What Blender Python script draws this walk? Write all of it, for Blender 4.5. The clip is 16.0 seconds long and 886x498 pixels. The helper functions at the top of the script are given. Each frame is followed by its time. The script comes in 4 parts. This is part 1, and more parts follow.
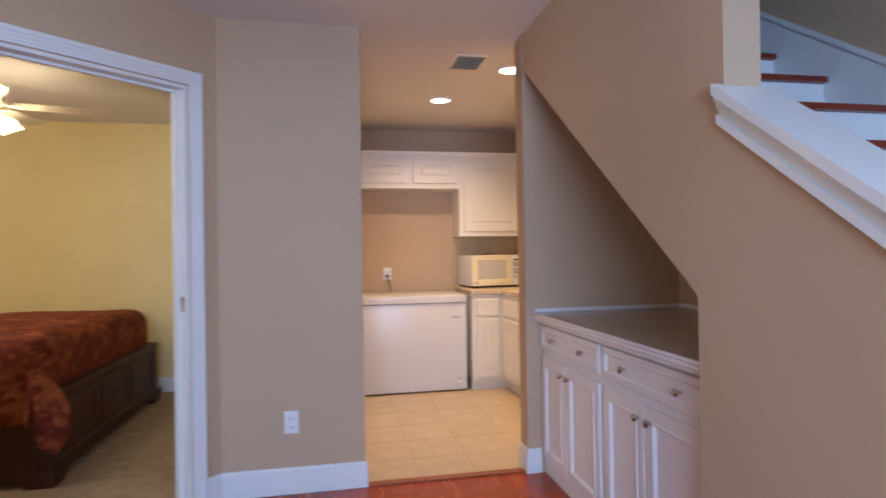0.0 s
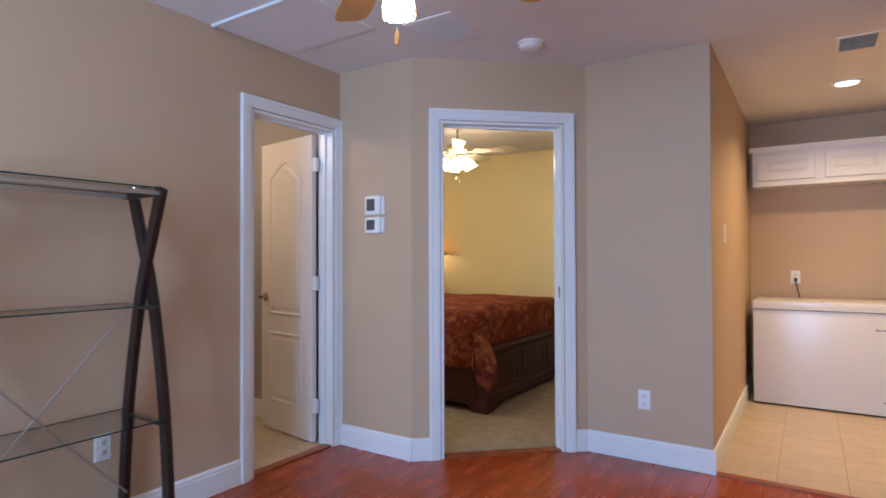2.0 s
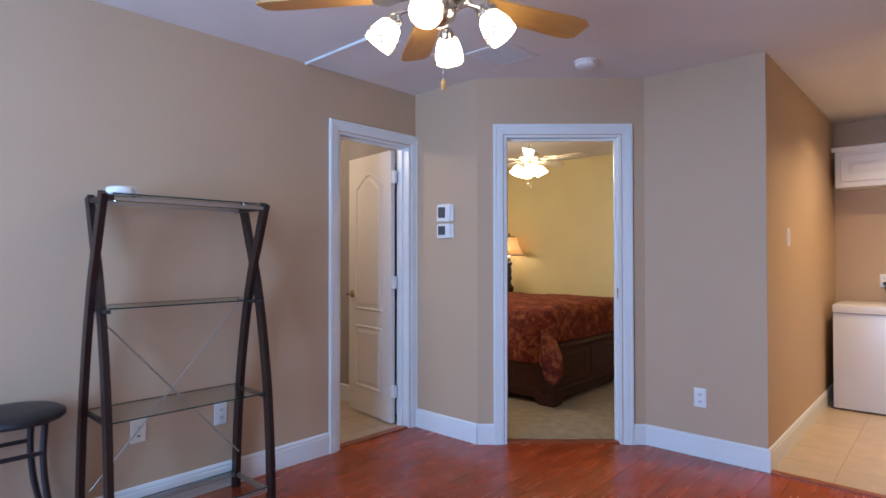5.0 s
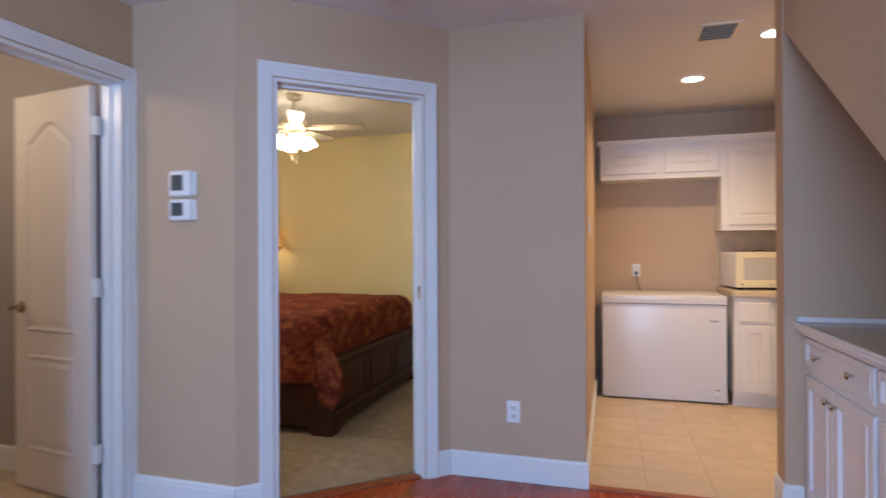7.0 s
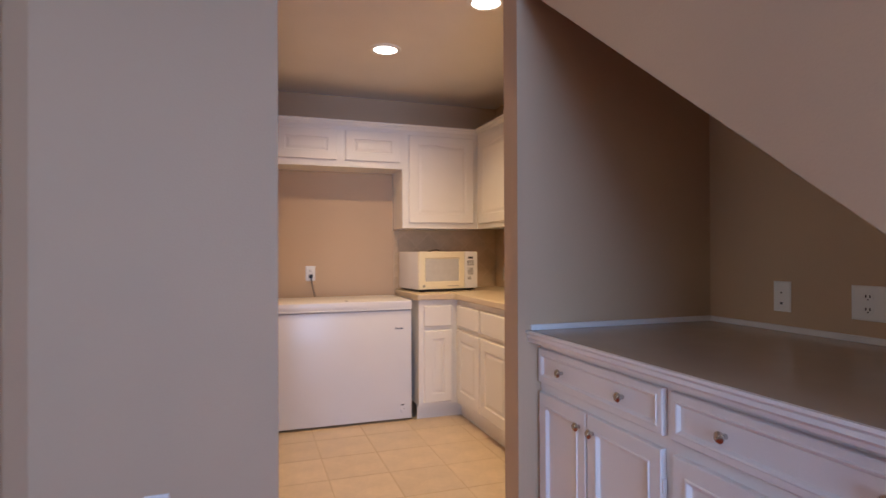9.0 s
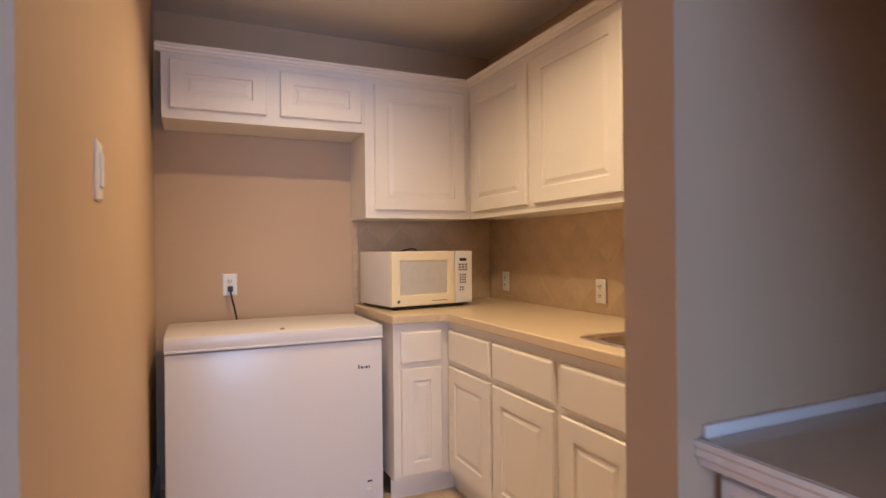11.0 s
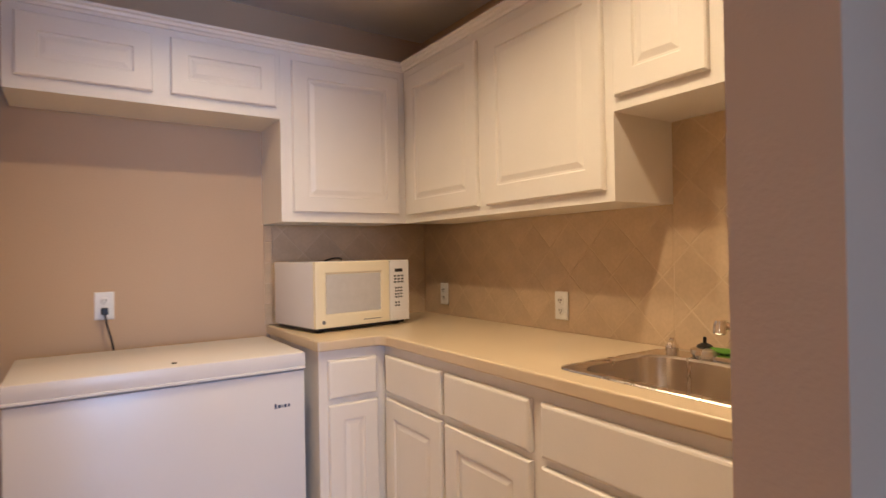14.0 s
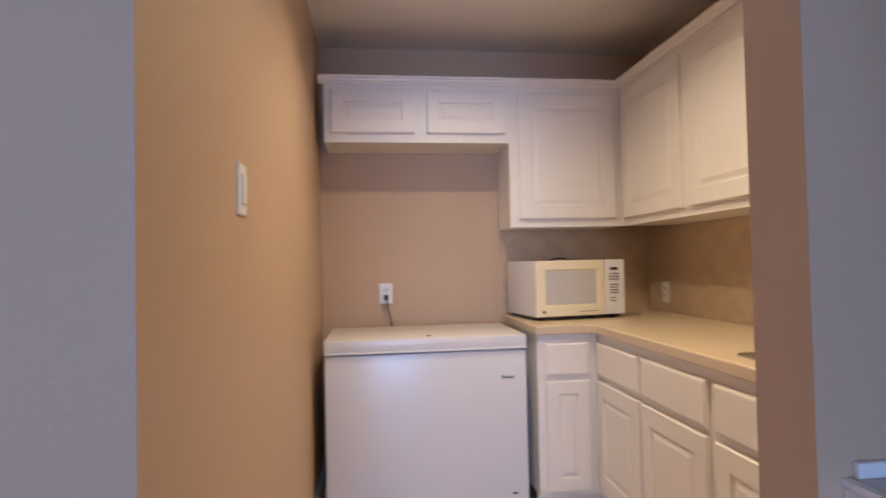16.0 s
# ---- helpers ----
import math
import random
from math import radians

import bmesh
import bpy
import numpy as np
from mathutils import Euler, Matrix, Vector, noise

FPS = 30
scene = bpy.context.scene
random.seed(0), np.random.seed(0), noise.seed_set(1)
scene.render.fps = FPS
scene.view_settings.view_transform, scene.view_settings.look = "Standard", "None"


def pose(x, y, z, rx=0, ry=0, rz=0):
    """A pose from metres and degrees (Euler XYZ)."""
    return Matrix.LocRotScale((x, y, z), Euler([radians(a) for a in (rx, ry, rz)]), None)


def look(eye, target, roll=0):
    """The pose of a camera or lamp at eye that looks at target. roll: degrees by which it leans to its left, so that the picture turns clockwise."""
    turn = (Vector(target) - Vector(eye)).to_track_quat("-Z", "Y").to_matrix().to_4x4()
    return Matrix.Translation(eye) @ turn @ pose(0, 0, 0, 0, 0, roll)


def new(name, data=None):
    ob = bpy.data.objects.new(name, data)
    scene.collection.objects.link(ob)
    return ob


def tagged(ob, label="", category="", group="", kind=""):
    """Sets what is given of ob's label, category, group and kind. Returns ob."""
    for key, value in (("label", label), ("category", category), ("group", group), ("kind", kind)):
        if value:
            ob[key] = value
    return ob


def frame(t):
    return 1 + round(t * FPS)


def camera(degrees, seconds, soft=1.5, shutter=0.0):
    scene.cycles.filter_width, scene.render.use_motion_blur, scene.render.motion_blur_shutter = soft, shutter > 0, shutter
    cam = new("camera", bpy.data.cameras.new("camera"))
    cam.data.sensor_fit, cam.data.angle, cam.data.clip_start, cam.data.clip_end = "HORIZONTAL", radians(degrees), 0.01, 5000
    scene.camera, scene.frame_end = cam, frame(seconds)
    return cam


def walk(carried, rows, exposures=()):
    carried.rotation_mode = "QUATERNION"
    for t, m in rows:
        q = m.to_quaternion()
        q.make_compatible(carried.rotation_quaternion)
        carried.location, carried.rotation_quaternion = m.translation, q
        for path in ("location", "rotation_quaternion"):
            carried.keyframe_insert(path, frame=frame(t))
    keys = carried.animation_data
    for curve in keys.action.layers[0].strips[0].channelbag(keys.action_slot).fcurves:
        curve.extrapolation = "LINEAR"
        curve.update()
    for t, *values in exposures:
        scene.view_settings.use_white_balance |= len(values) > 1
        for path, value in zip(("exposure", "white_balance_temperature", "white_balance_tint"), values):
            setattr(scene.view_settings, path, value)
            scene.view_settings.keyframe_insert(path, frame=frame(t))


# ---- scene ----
cam = camera(76.6, 16.0, shutter=0.5)
PATH = [
    (0, (-0.123, 0.189, 1.227), (0.255, 2.153, 1.239), -0.9),
    (0.5, (0.022, 0.02, 1.22), (-0.012, 2.02, 1.242), -0.7),
    (1, (0.17, -0.082, 1.219), (-0.241, 1.875, 1.25), -0.5),
    (1.5, (0.314, -0.168, 1.195), (-0.562, 1.629, 1.24), -0.4),
    (2, (0.479, -0.286, 1.221), (-0.615, 1.388, 1.249), -0.2),
    (2.5, (0.661, -0.392, 1.215), (-0.539, 1.207, 1.245), -0.0),
    (3, (0.856, -0.466, 1.212), (-0.461, 1.038, 1.244), -0.0),
    (3.5, (0.959, -0.555, 1.22), (-0.417, 0.897, 1.252), -0.0),
    (3.7, (0.972, -0.6, 1.215), (-0.412, 0.844, 1.249), -0.0),
    (5.8, (0.546, -0.284, 1.258), (-0.692, 1.287, 1.256), -0.2),
    (6, (0.455, -0.222, 1.256), (-0.673, 1.43, 1.253), -0.1),
    (6.5, (0.301, 0.01, 1.241), (-0.571, 1.81, 1.241), -0.2),
    (7, (0.136, 0.221, 1.223), (-0.432, 2.139, 1.227), -0.3),
    (7.5, (0.03, 0.447, 1.212), (-0.219, 2.431, 1.218), -0.4),
    (8, (-0.014, 0.7, 1.211), (0.012, 2.699, 1.217), -0.4),
    (8.5, (-0.071, 0.935, 1.196), (0.297, 2.901, 1.201), -0.2),
    (9, (-0.073, 1.192, 1.193), (0.578, 3.083, 1.203), -0.2),
    (9.5, (-0.024, 1.482, 1.197), (0.727, 3.335, 1.205), -0.4),
    (10, (0.05, 1.824, 1.203), (0.841, 3.661, 1.208), -0.6),
    (10.2, (0.077, 1.959, 1.209), (0.877, 3.792, 1.211), -0.6),
    (12.3, (0.299, 3.034, 1.202), (1.28, 4.777, 1.208), -0.6),
    (12.5, (0.307, 3.07, 1.201), (1.358, 4.772, 1.208), -0.7),
    (13, (0.317, 3.11, 1.201), (1.476, 4.74, 1.209), -0.7),
    (13.5, (0.298, 3.063, 1.21), (1.472, 4.683, 1.222), -0.8),
    (14, (0.265, 2.911, 1.226), (1.366, 4.58, 1.239), -1.0),
    (14.5, (0.187, 2.74, 1.214), (1.152, 4.492, 1.243), -0.9),
    (15, (0.166, 2.606, 1.211), (0.989, 4.429, 1.247), -0.9),
    (15.5, (0.232, 2.507, 1.202), (0.822, 4.417, 1.244), -0.9),
    (16, (0.311, 2.446, 1.193), (0.554, 4.431, 1.244), -1.2),
]
walk(cam, [(t, look(eye, target, roll)) for t, eye, target, roll in PATH],
     [(0, -0.05, 6150, 12), (3.5, 0.0, 5850, 9.5), (6, -0.08, 5650, 9.5), (8, -0.2, 5950, 13), (9.5, -0.25, 5900, 14), (12.5, -0.18, 5800, 10.5), (14, -0.18, 5550, 10), (16, -0.23, 5100, 9.5)])

# ---- light ----
world = bpy.data.worlds.new("sky")
scene.world = world
world.use_nodes = True
wn = world.node_tree
sky = wn.nodes.new("ShaderNodeTexSky")
sky.sky_type = "NISHITA"
sky.sun_disc = False
sky.sun_elevation, sky.sun_rotation = radians(38), radians(200)
wn.links.new(sky.outputs[0], wn.nodes["Background"].inputs[0])
wn.nodes["Background"].inputs[1].default_value = 0.12


def lamp(name, kind, m, energy, color, size=0.1, size_y=None, spread=180):
    d = bpy.data.lights.new(name, kind)
    d.energy, d.color = energy, color
    if kind == "AREA":
        d.size = size
        d.shape = "DISK"
        d.spread = radians(spread)
        if size_y:
            d.shape, d.size_y = "RECTANGLE", size_y
    else:
        d.shadow_soft_size = size
    ob = new(name, d)
    ob.matrix_world = m
    return ob


WARM = (1.0, 0.68, 0.35)
COOL = (0.40, 0.615, 1.0)
lamp("daylight", "AREA", look((-0.4, -2.56, 1.35), (-0.5, 0, 1.33)), 172, COOL, 2.1, 1.6)
for x, y in ((0.71, 4.535), (1.036, 3.745)):
    lamp("downlight_lamp", "AREA", look((x, y, 2.415), (x, y, 0)), 12.5, WARM, 0.08, None, 135)
lamp("bedside_bulb", "POINT", pose(-3.45, 5.47, 1.325), 9, WARM, 0.04)
lamp("bedroom_daylight", "AREA", look((-3.90, 3.12, 1.5), (-2.0, 4.6, 1.3)), 22, (1.0, 0.92, 0.80), 0.6, 1.1)
lamp("bath_bulb", "POINT", pose(-3.1, 1.5, 2.2), 18, (1.0, 0.74, 0.50), 0.08)


# ---- materials ----
def mat(name, color, rough=0.5, metal=0.0, vary=0.06, scale=6.0, bump=0.05, grain=180.0, spread=None, coat=0.0, emit=None, random=0.0, spec=0.5):
    """Paint, wood or metal with slow stains, fine grain, and a per-piece shift."""
    m = bpy.data.materials.new(name)
    m.use_nodes = True
    nt = m.node_tree
    N, L = nt.nodes, nt.links
    b = N["Principled BSDF"]
    b.inputs["Roughness"].default_value = rough
    b.inputs["Metallic"].default_value = metal
    b.inputs["Coat Weight"].default_value = coat
    b.inputs["Specular IOR Level"].default_value = spec
    tc = N.new("ShaderNodeTexCoord")
    mp = N.new("ShaderNodeMapping")
    L.new(tc.outputs["Object"], mp.inputs[0])
    if spread:
        mp.inputs["Scale"].default_value = spread
    n1 = N.new("ShaderNodeTexNoise")
    n1.inputs["Scale"].default_value = scale
    n1.inputs["Detail"].default_value = 5
    n2 = N.new("ShaderNodeTexNoise")
    n2.inputs["Scale"].default_value = grain
    n2.inputs["Detail"].default_value = 3
    L.new(mp.outputs[0], n1.inputs[0])
    L.new(mp.outputs[0], n2.inputs[0])
    mix = N.new("ShaderNodeMix")
    mix.data_type = "RGBA"
    mix.inputs[6].default_value = (*[c * (1 - vary) for c in color], 1)
    mix.inputs[7].default_value = (*[min(1, c * (1 + vary)) for c in color], 1)
    add = N.new("ShaderNodeMath")
    add.operation = "MULTIPLY_ADD"
    add.inputs[1].default_value = 0.3
    L.new(n2.outputs[0], add.inputs[0])
    sub = N.new("ShaderNodeMath")
    sub.operation = "MULTIPLY"
    sub.inputs[1].default_value = 0.7
    L.new(n1.outputs[0], sub.inputs[0])
    L.new(sub.outputs[0], add.inputs[2])
    ramp = N.new("ShaderNodeMapRange")
    ramp.inputs[1].default_value, ramp.inputs[2].default_value = 0.3, 0.7
    L.new(add.outputs[0], ramp.inputs[0])
    L.new(ramp.outputs[0], mix.inputs[0])
    out = mix.outputs[2]
    if random:
        oi = N.new("ShaderNodeObjectInfo")
        hsv = N.new("ShaderNodeHueSaturation")
        mr = N.new("ShaderNodeMapRange")
        mr.inputs[3].default_value, mr.inputs[4].default_value = 1 - random, 1 + random
        L.new(oi.outputs["Random"], mr.inputs[0])
        L.new(mr.outputs[0], hsv.inputs["Value"])
        L.new(out, hsv.inputs["Color"])
        out = hsv.outputs[0]
    L.new(out, b.inputs["Base Color"])
    rr = N.new("ShaderNodeMapRange")
    rr.inputs[3].default_value, rr.inputs[4].default_value = max(0.02, rough - 1.2 * min(vary, 0.06)), min(1, rough + 1.2 * min(vary, 0.06))
    L.new(n1.outputs[0], rr.inputs[0])
    L.new(rr.outputs[0], b.inputs["Roughness"])
    if bump:
        bp = N.new("ShaderNodeBump")
        bp.inputs["Strength"].default_value = bump
        bp.inputs["Distance"].default_value = 0.004
        L.new(n2.outputs[0], bp.inputs["Height"])
        L.new(bp.outputs[0], b.inputs["Normal"])
    if emit:
        b.inputs["Emission Color"].default_value = (*emit[:3], 1)
        b.inputs["Emission Strength"].default_value = emit[3]
    return m


def glass_mat(name, color=(0.9, 1.0, 0.95), rough=0.0):
    m = bpy.data.materials.new(name)
    m.use_nodes = True
    nt = m.node_tree
    nt.nodes.clear()
    o = nt.nodes.new("ShaderNodeOutputMaterial")
    mix = nt.nodes.new("ShaderNodeMixShader")
    lw = nt.nodes.new("ShaderNodeLayerWeight")
    pw = nt.nodes.new("ShaderNodeMath")
    pw.operation = "POWER"
    pw.inputs[1].default_value = 4.0
    nt.links.new(lw.outputs["Facing"], pw.inputs[0])
    fr = nt.nodes.new("ShaderNodeMath")
    fr.operation = "MULTIPLY_ADD"
    fr.inputs[1].default_value, fr.inputs[2].default_value = 0.6, 0.04
    nt.links.new(pw.outputs[0], fr.inputs[0])
    tr = nt.nodes.new("ShaderNodeBsdfTransparent")
    tr.inputs[0].default_value = (*color, 1)
    gl = nt.nodes.new("ShaderNodeBsdfGlossy")
    gl.inputs["Roughness"].default_value = rough
    nt.links.new(fr.outputs[0], mix.inputs[0])
    nt.links.new(tr.outputs[0], mix.inputs[1])
    nt.links.new(gl.outputs[0], mix.inputs[2])
    nt.links.new(mix.outputs[0], o.inputs[0])
    return m


def quilt_mat():
    """Rust-red damask comforter: patches of brick, gold and brown thread."""
    m = mat("quilt", (0.20, 0.045, 0.022), 0.8, vary=0.3, scale=5, bump=0.25, grain=220, spec=0.2)
    nt = m.node_tree
    N, L = nt.nodes, nt.links
    b = N["Principled BSDF"]
    old = b.inputs["Base Color"].links[0].from_socket
    tc = N.new("ShaderNodeTexCoord")
    v = N.new("ShaderNodeTexVoronoi")
    v.distance = "CHEBYCHEV"
    v.inputs["Scale"].default_value = 13
    n = N.new("ShaderNodeTexNoise")
    n.inputs["Scale"].default_value = 24
    n.inputs["Detail"].default_value = 6
    L.new(tc.outputs["Object"], v.inputs[0])
    L.new(tc.outputs["Object"], n.inputs[0])
    cr = N.new("ShaderNodeValToRGB")
    cr.color_ramp.elements[0].position, cr.color_ramp.elements[1].position = 0.34, 0.66
    cr.color_ramp.elements[0].color = (0.075, 0.013, 0.009, 1)
    cr.color_ramp.elements[1].color = (0.38, 0.125, 0.045, 1)
    e = cr.color_ramp.elements.new(0.5)
    e.color = (0.20, 0.034, 0.016, 1)
    mx = N.new("ShaderNodeMix")
    mx.data_type = "RGBA"
    mx.inputs[0].default_value = 0.76
    L.new(v.outputs["Color"], mx.inputs[6])
    L.new(n.outputs["Color"], mx.inputs[7])
    bw = N.new("ShaderNodeRGBToBW")
    L.new(mx.outputs[2], bw.inputs[0])
    L.new(bw.outputs[0], cr.inputs[0])
    m2 = N.new("ShaderNodeMix")
    m2.data_type = "RGBA"
    m2.inputs[0].default_value = 0.85
    L.new(old, m2.inputs[6])
    L.new(cr.outputs[0], m2.inputs[7])
    L.new(m2.outputs[2], b.inputs["Base Color"])
    return m


def shade_mat():
    """Thin tan fabric that lets some of the bulb's light through."""
    m = mat("fabric_shade", (0.40, 0.24, 0.12), 0.85, bump=0.1, vary=0.12, scale=20)
    nt = m.node_tree
    tr = nt.nodes.new("ShaderNodeBsdfTranslucent")
    tr.inputs[0].default_value = (0.80, 0.50, 0.24, 1)
    mx = nt.nodes.new("ShaderNodeMixShader")
    mx.inputs[0].default_value = 0.5
    nt.links.new(nt.nodes["Principled BSDF"].outputs[0], mx.inputs[1])
    nt.links.new(tr.outputs[0], mx.inputs[2])
    nt.links.new(mx.outputs[0], nt.nodes["Material Output"].inputs[0])
    return m


PAINT = mat("wall_paint", (0.535, 0.39, 0.255), 0.62, vary=0.03, scale=2.5, bump=0.16, grain=150)
YELLOW = mat("yellow_paint", (0.78, 0.635, 0.30), 0.6, vary=0.04, scale=2.5, bump=0.16, grain=150)
GREYP = mat("grey_paint", (0.38, 0.35, 0.33), 0.6, vary=0.04, scale=2.5, bump=0.16, grain=150)
CEIL = mat("ceiling_paint", (0.78, 0.75, 0.72), 0.8, vary=0.03, scale=3, bump=0.3, grain=110)
TRIM = mat("trim_paint", (0.78, 0.80, 0.79), 0.32, vary=0.02, scale=4, bump=0.02)
DOORP = mat("door_paint", (0.78, 0.74, 0.68), 0.32, vary=0.02, scale=4, bump=0.05, spread=(1, 1, 0.1))
CABP = mat("cabinet_paint", (0.80, 0.77, 0.72), 0.36, vary=0.03, scale=4, bump=0.03)
CABN = mat("niche_paint", (0.78, 0.76, 0.75), 0.34, vary=0.03, scale=4, bump=0.03)
WOODF = mat("cherry_floor", (0.36, 0.052, 0.010), 0.26, vary=0.30, scale=3, bump=0.03, grain=60, spread=(8, 1, 8), random=0.09)
STRIP = mat("cherry_strip", (0.30, 0.075, 0.025), 0.32, vary=0.25, scale=3, bump=0.05, grain=60, spread=(1, 8, 8))
TREAD = mat("tread_wood", (0.20, 0.030, 0.012), 0.28, vary=0.25, scale=3, bump=0.03, grain=60, spread=(1, 8, 8))
JOINT = mat("floor_joint", (0.06, 0.016, 0.008), 0.7)
TILE = mat("floor_tile", (0.56, 0.44, 0.30), 0.34, vary=0.12, scale=7, bump=0.05, grain=60, random=0.05)
GROUT = mat("grout", (0.50, 0.39, 0.265), 0.9, vary=0.1, grain=300, bump=0.3)
STILE = mat("splash_tile", (0.56, 0.43, 0.285), 0.30, vary=0.12, scale=9, bump=0.06, grain=70, random=0.03)
SGROUT = mat("splash_grout", (0.62, 0.495, 0.34), 0.9, vary=0.08, grain=300, bump=0.3)
CARPET = mat("carpet", (0.40, 0.31, 0.20), 0.95, vary=0.2, scale=14, bump=0.9, grain=420, spec=0.1)
LAM = mat("laminate_top", (0.64, 0.525, 0.36), 0.30, vary=0.03, scale=7, bump=0.01, grain=300)
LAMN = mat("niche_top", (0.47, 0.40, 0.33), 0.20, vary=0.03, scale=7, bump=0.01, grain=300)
WHITE = mat("white_enamel", (0.70, 0.69, 0.70), 0.26, vary=0.015, scale=3, bump=0.015, grain=300)
CREAM = mat("cream_plastic", (0.84, 0.76, 0.53), 0.35, vary=0.02, bump=0.01)
IVORY = mat("ivory_plastic", (0.78, 0.72, 0.56), 0.35, vary=0.02, bump=0.01)
PLASTIC = mat("white_plastic", (0.82, 0.82, 0.80), 0.35, vary=0.02, bump=0.01)
SCREEN = mat("grey_lcd", (0.09, 0.10, 0.10), 0.25, vary=0.05, bump=0)
DARK = mat("black_plastic", (0.012, 0.012, 0.013), 0.4, vary=0.1, bump=0.02)
BLUEP = mat("blue_print", (0.03, 0.05, 0.12), 0.4, bump=0)
PRINT = mat("grey_print", (0.10, 0.10, 0.10), 0.5, bump=0)
MESHW = mat("oven_window", (0.56, 0.55, 0.51), 0.22, vary=0.05, scale=30, bump=0.02)
STEEL = mat("brushed_steel", (0.68, 0.63, 0.57), 0.27, metal=1.0, vary=0.05, scale=3, bump=0.02, grain=120, spread=(1, 3, 1))
CHROME = mat("chrome", (0.80, 0.78, 0.75), 0.10, metal=1.0, vary=0.03, bump=0.0)
NICKEL = mat("nickel", (0.52, 0.50, 0.47), 0.25, metal=1.0, vary=0.05, bump=0.0)
BRASS = mat("aged_brass", (0.52, 0.40, 0.24), 0.28, metal=1.0, vary=0.08, bump=0.0)
ESPRESSO = mat("espresso_wood", (0.020, 0.009, 0.007), 0.42, vary=0.3, scale=4, bump=0.05, grain=70, spread=(8, 8, 1))
BEDWOOD = mat("bed_wood", (0.046, 0.013, 0.008), 0.46, vary=0.3, scale=3, bump=0.04, grain=60, spread=(8, 1, 8), spec=0.3)
MAPLE = mat("maple_blade", (0.56, 0.30, 0.075), 0.40, vary=0.15, scale=5, bump=0.02, grain=50, spread=(1, 10, 10))
CREAMM = mat("cream_metal", (0.58, 0.52, 0.41), 0.35, vary=0.03, bump=0)
BLACKM = mat("black_metal", (0.014, 0.014, 0.016), 0.34, vary=0.2, scale=20, bump=0.02)
VINYL = mat("black_vinyl", (0.016, 0.016, 0.018), 0.42, vary=0.2, scale=20, bump=0.15, grain=160)
SPONGE = mat("green_sponge", (0.13, 0.30, 0.03), 0.9, vary=0.2, scale=60, bump=0.8, grain=260)
SILVER = mat("silver_bar", (0.50, 0.48, 0.45), 0.35, metal=0.8, vary=0.05, bump=0.0)
GLOW = mat("lit_glass", (0.9, 0.85, 0.75), 0.3, bump=0.0, emit=(1.0, 0.80, 0.52, 15.0))
GLOWB = mat("lit_glass_bedroom", (0.9, 0.85, 0.7), 0.3, bump=0.0, emit=(1.0, 0.80, 0.50, 31.0))
LATTICE = mat("etched_lattice", (0.45, 0.32, 0.20), 0.4, bump=0.0)
BULB = mat("downlight_bulb", (0.9, 0.9, 0.9), 0.3, bump=0.0, emit=(1.0, 0.90, 0.74, 9.0))
SHADE = shade_mat()
QUILT = quilt_mat()
GLASS = glass_mat("clear_glass", (0.95, 0.975, 0.965))
GEDGE = mat("glass_edge", (0.02, 0.05, 0.045), 0.1, bump=0)


# ---- mesh helpers ----
def box(bm, x0, y0, z0, x1, y1, z1, bevel=0.0):
    m = Matrix.LocRotScale(((x0 + x1) / 2, (y0 + y1) / 2, (z0 + z1) / 2), None, (abs(x1 - x0), abs(y1 - y0), abs(z1 - z0)))
    made = bmesh.ops.create_cube(bm, size=1, matrix=m)
    if bevel:
        edges = {e for v in made["verts"] for e in v.link_edges}
        bmesh.ops.bevel(bm, geom=list(edges), offset=bevel, segments=2, profile=0.6, affect="EDGES")
    return bm


def boxes(*items, bevel=0.0):
    bm = bmesh.new()
    for it in items:
        box(bm, *it, bevel=bevel)
    return bm


def prism(points, z0, z1, bm=None):
    """An upright prism over a plan polygon."""
    bm = bm or bmesh.new()
    lo = [bm.verts.new((x, y, z0)) for x, y in points]
    hi = [bm.verts.new((x, y, z1)) for x, y in points]
    n = len(points)
    bm.faces.new(lo[::-1])
    bm.faces.new(hi)
    for i in range(n):
        bm.faces.new((lo[i], lo[(i + 1) % n], hi[(i + 1) % n], hi[i]))
    bmesh.ops.recalc_face_normals(bm, faces=bm.faces[:])
    return bm


def loft(rings, closed=True, cap0=True, cap1=True, bm=None):
    """Skin over rings of points with equal counts."""
    bm = bm or bmesh.new()
    rows = [[bm.verts.new(p) for p in r] for r in rings]
    n = len(rows[0])
    for a, b in zip(rows, rows[1:]):
        for i in range(n if closed else n - 1):
            j = (i + 1) % n
            bm.faces.new((a[i], a[j], b[j], b[i]))
    if cap0:
        bm.faces.new(rows[0][::-1])
    if cap1:
        bm.faces.new(rows[-1])
    bmesh.ops.recalc_face_normals(bm, faces=bm.faces[:])
    return bm


def turned(profile, seg=24, center=(0, 0), cap0=True, cap1=True):
    """A lathe shape from (radius, z) pairs."""
    cx, cy = center
    return loft([[(cx + r * math.cos(2 * math.pi * i / seg), cy + r * math.sin(2 * math.pi * i / seg), z) for i in range(seg)] for r, z in profile], cap0=cap0, cap1=cap1)


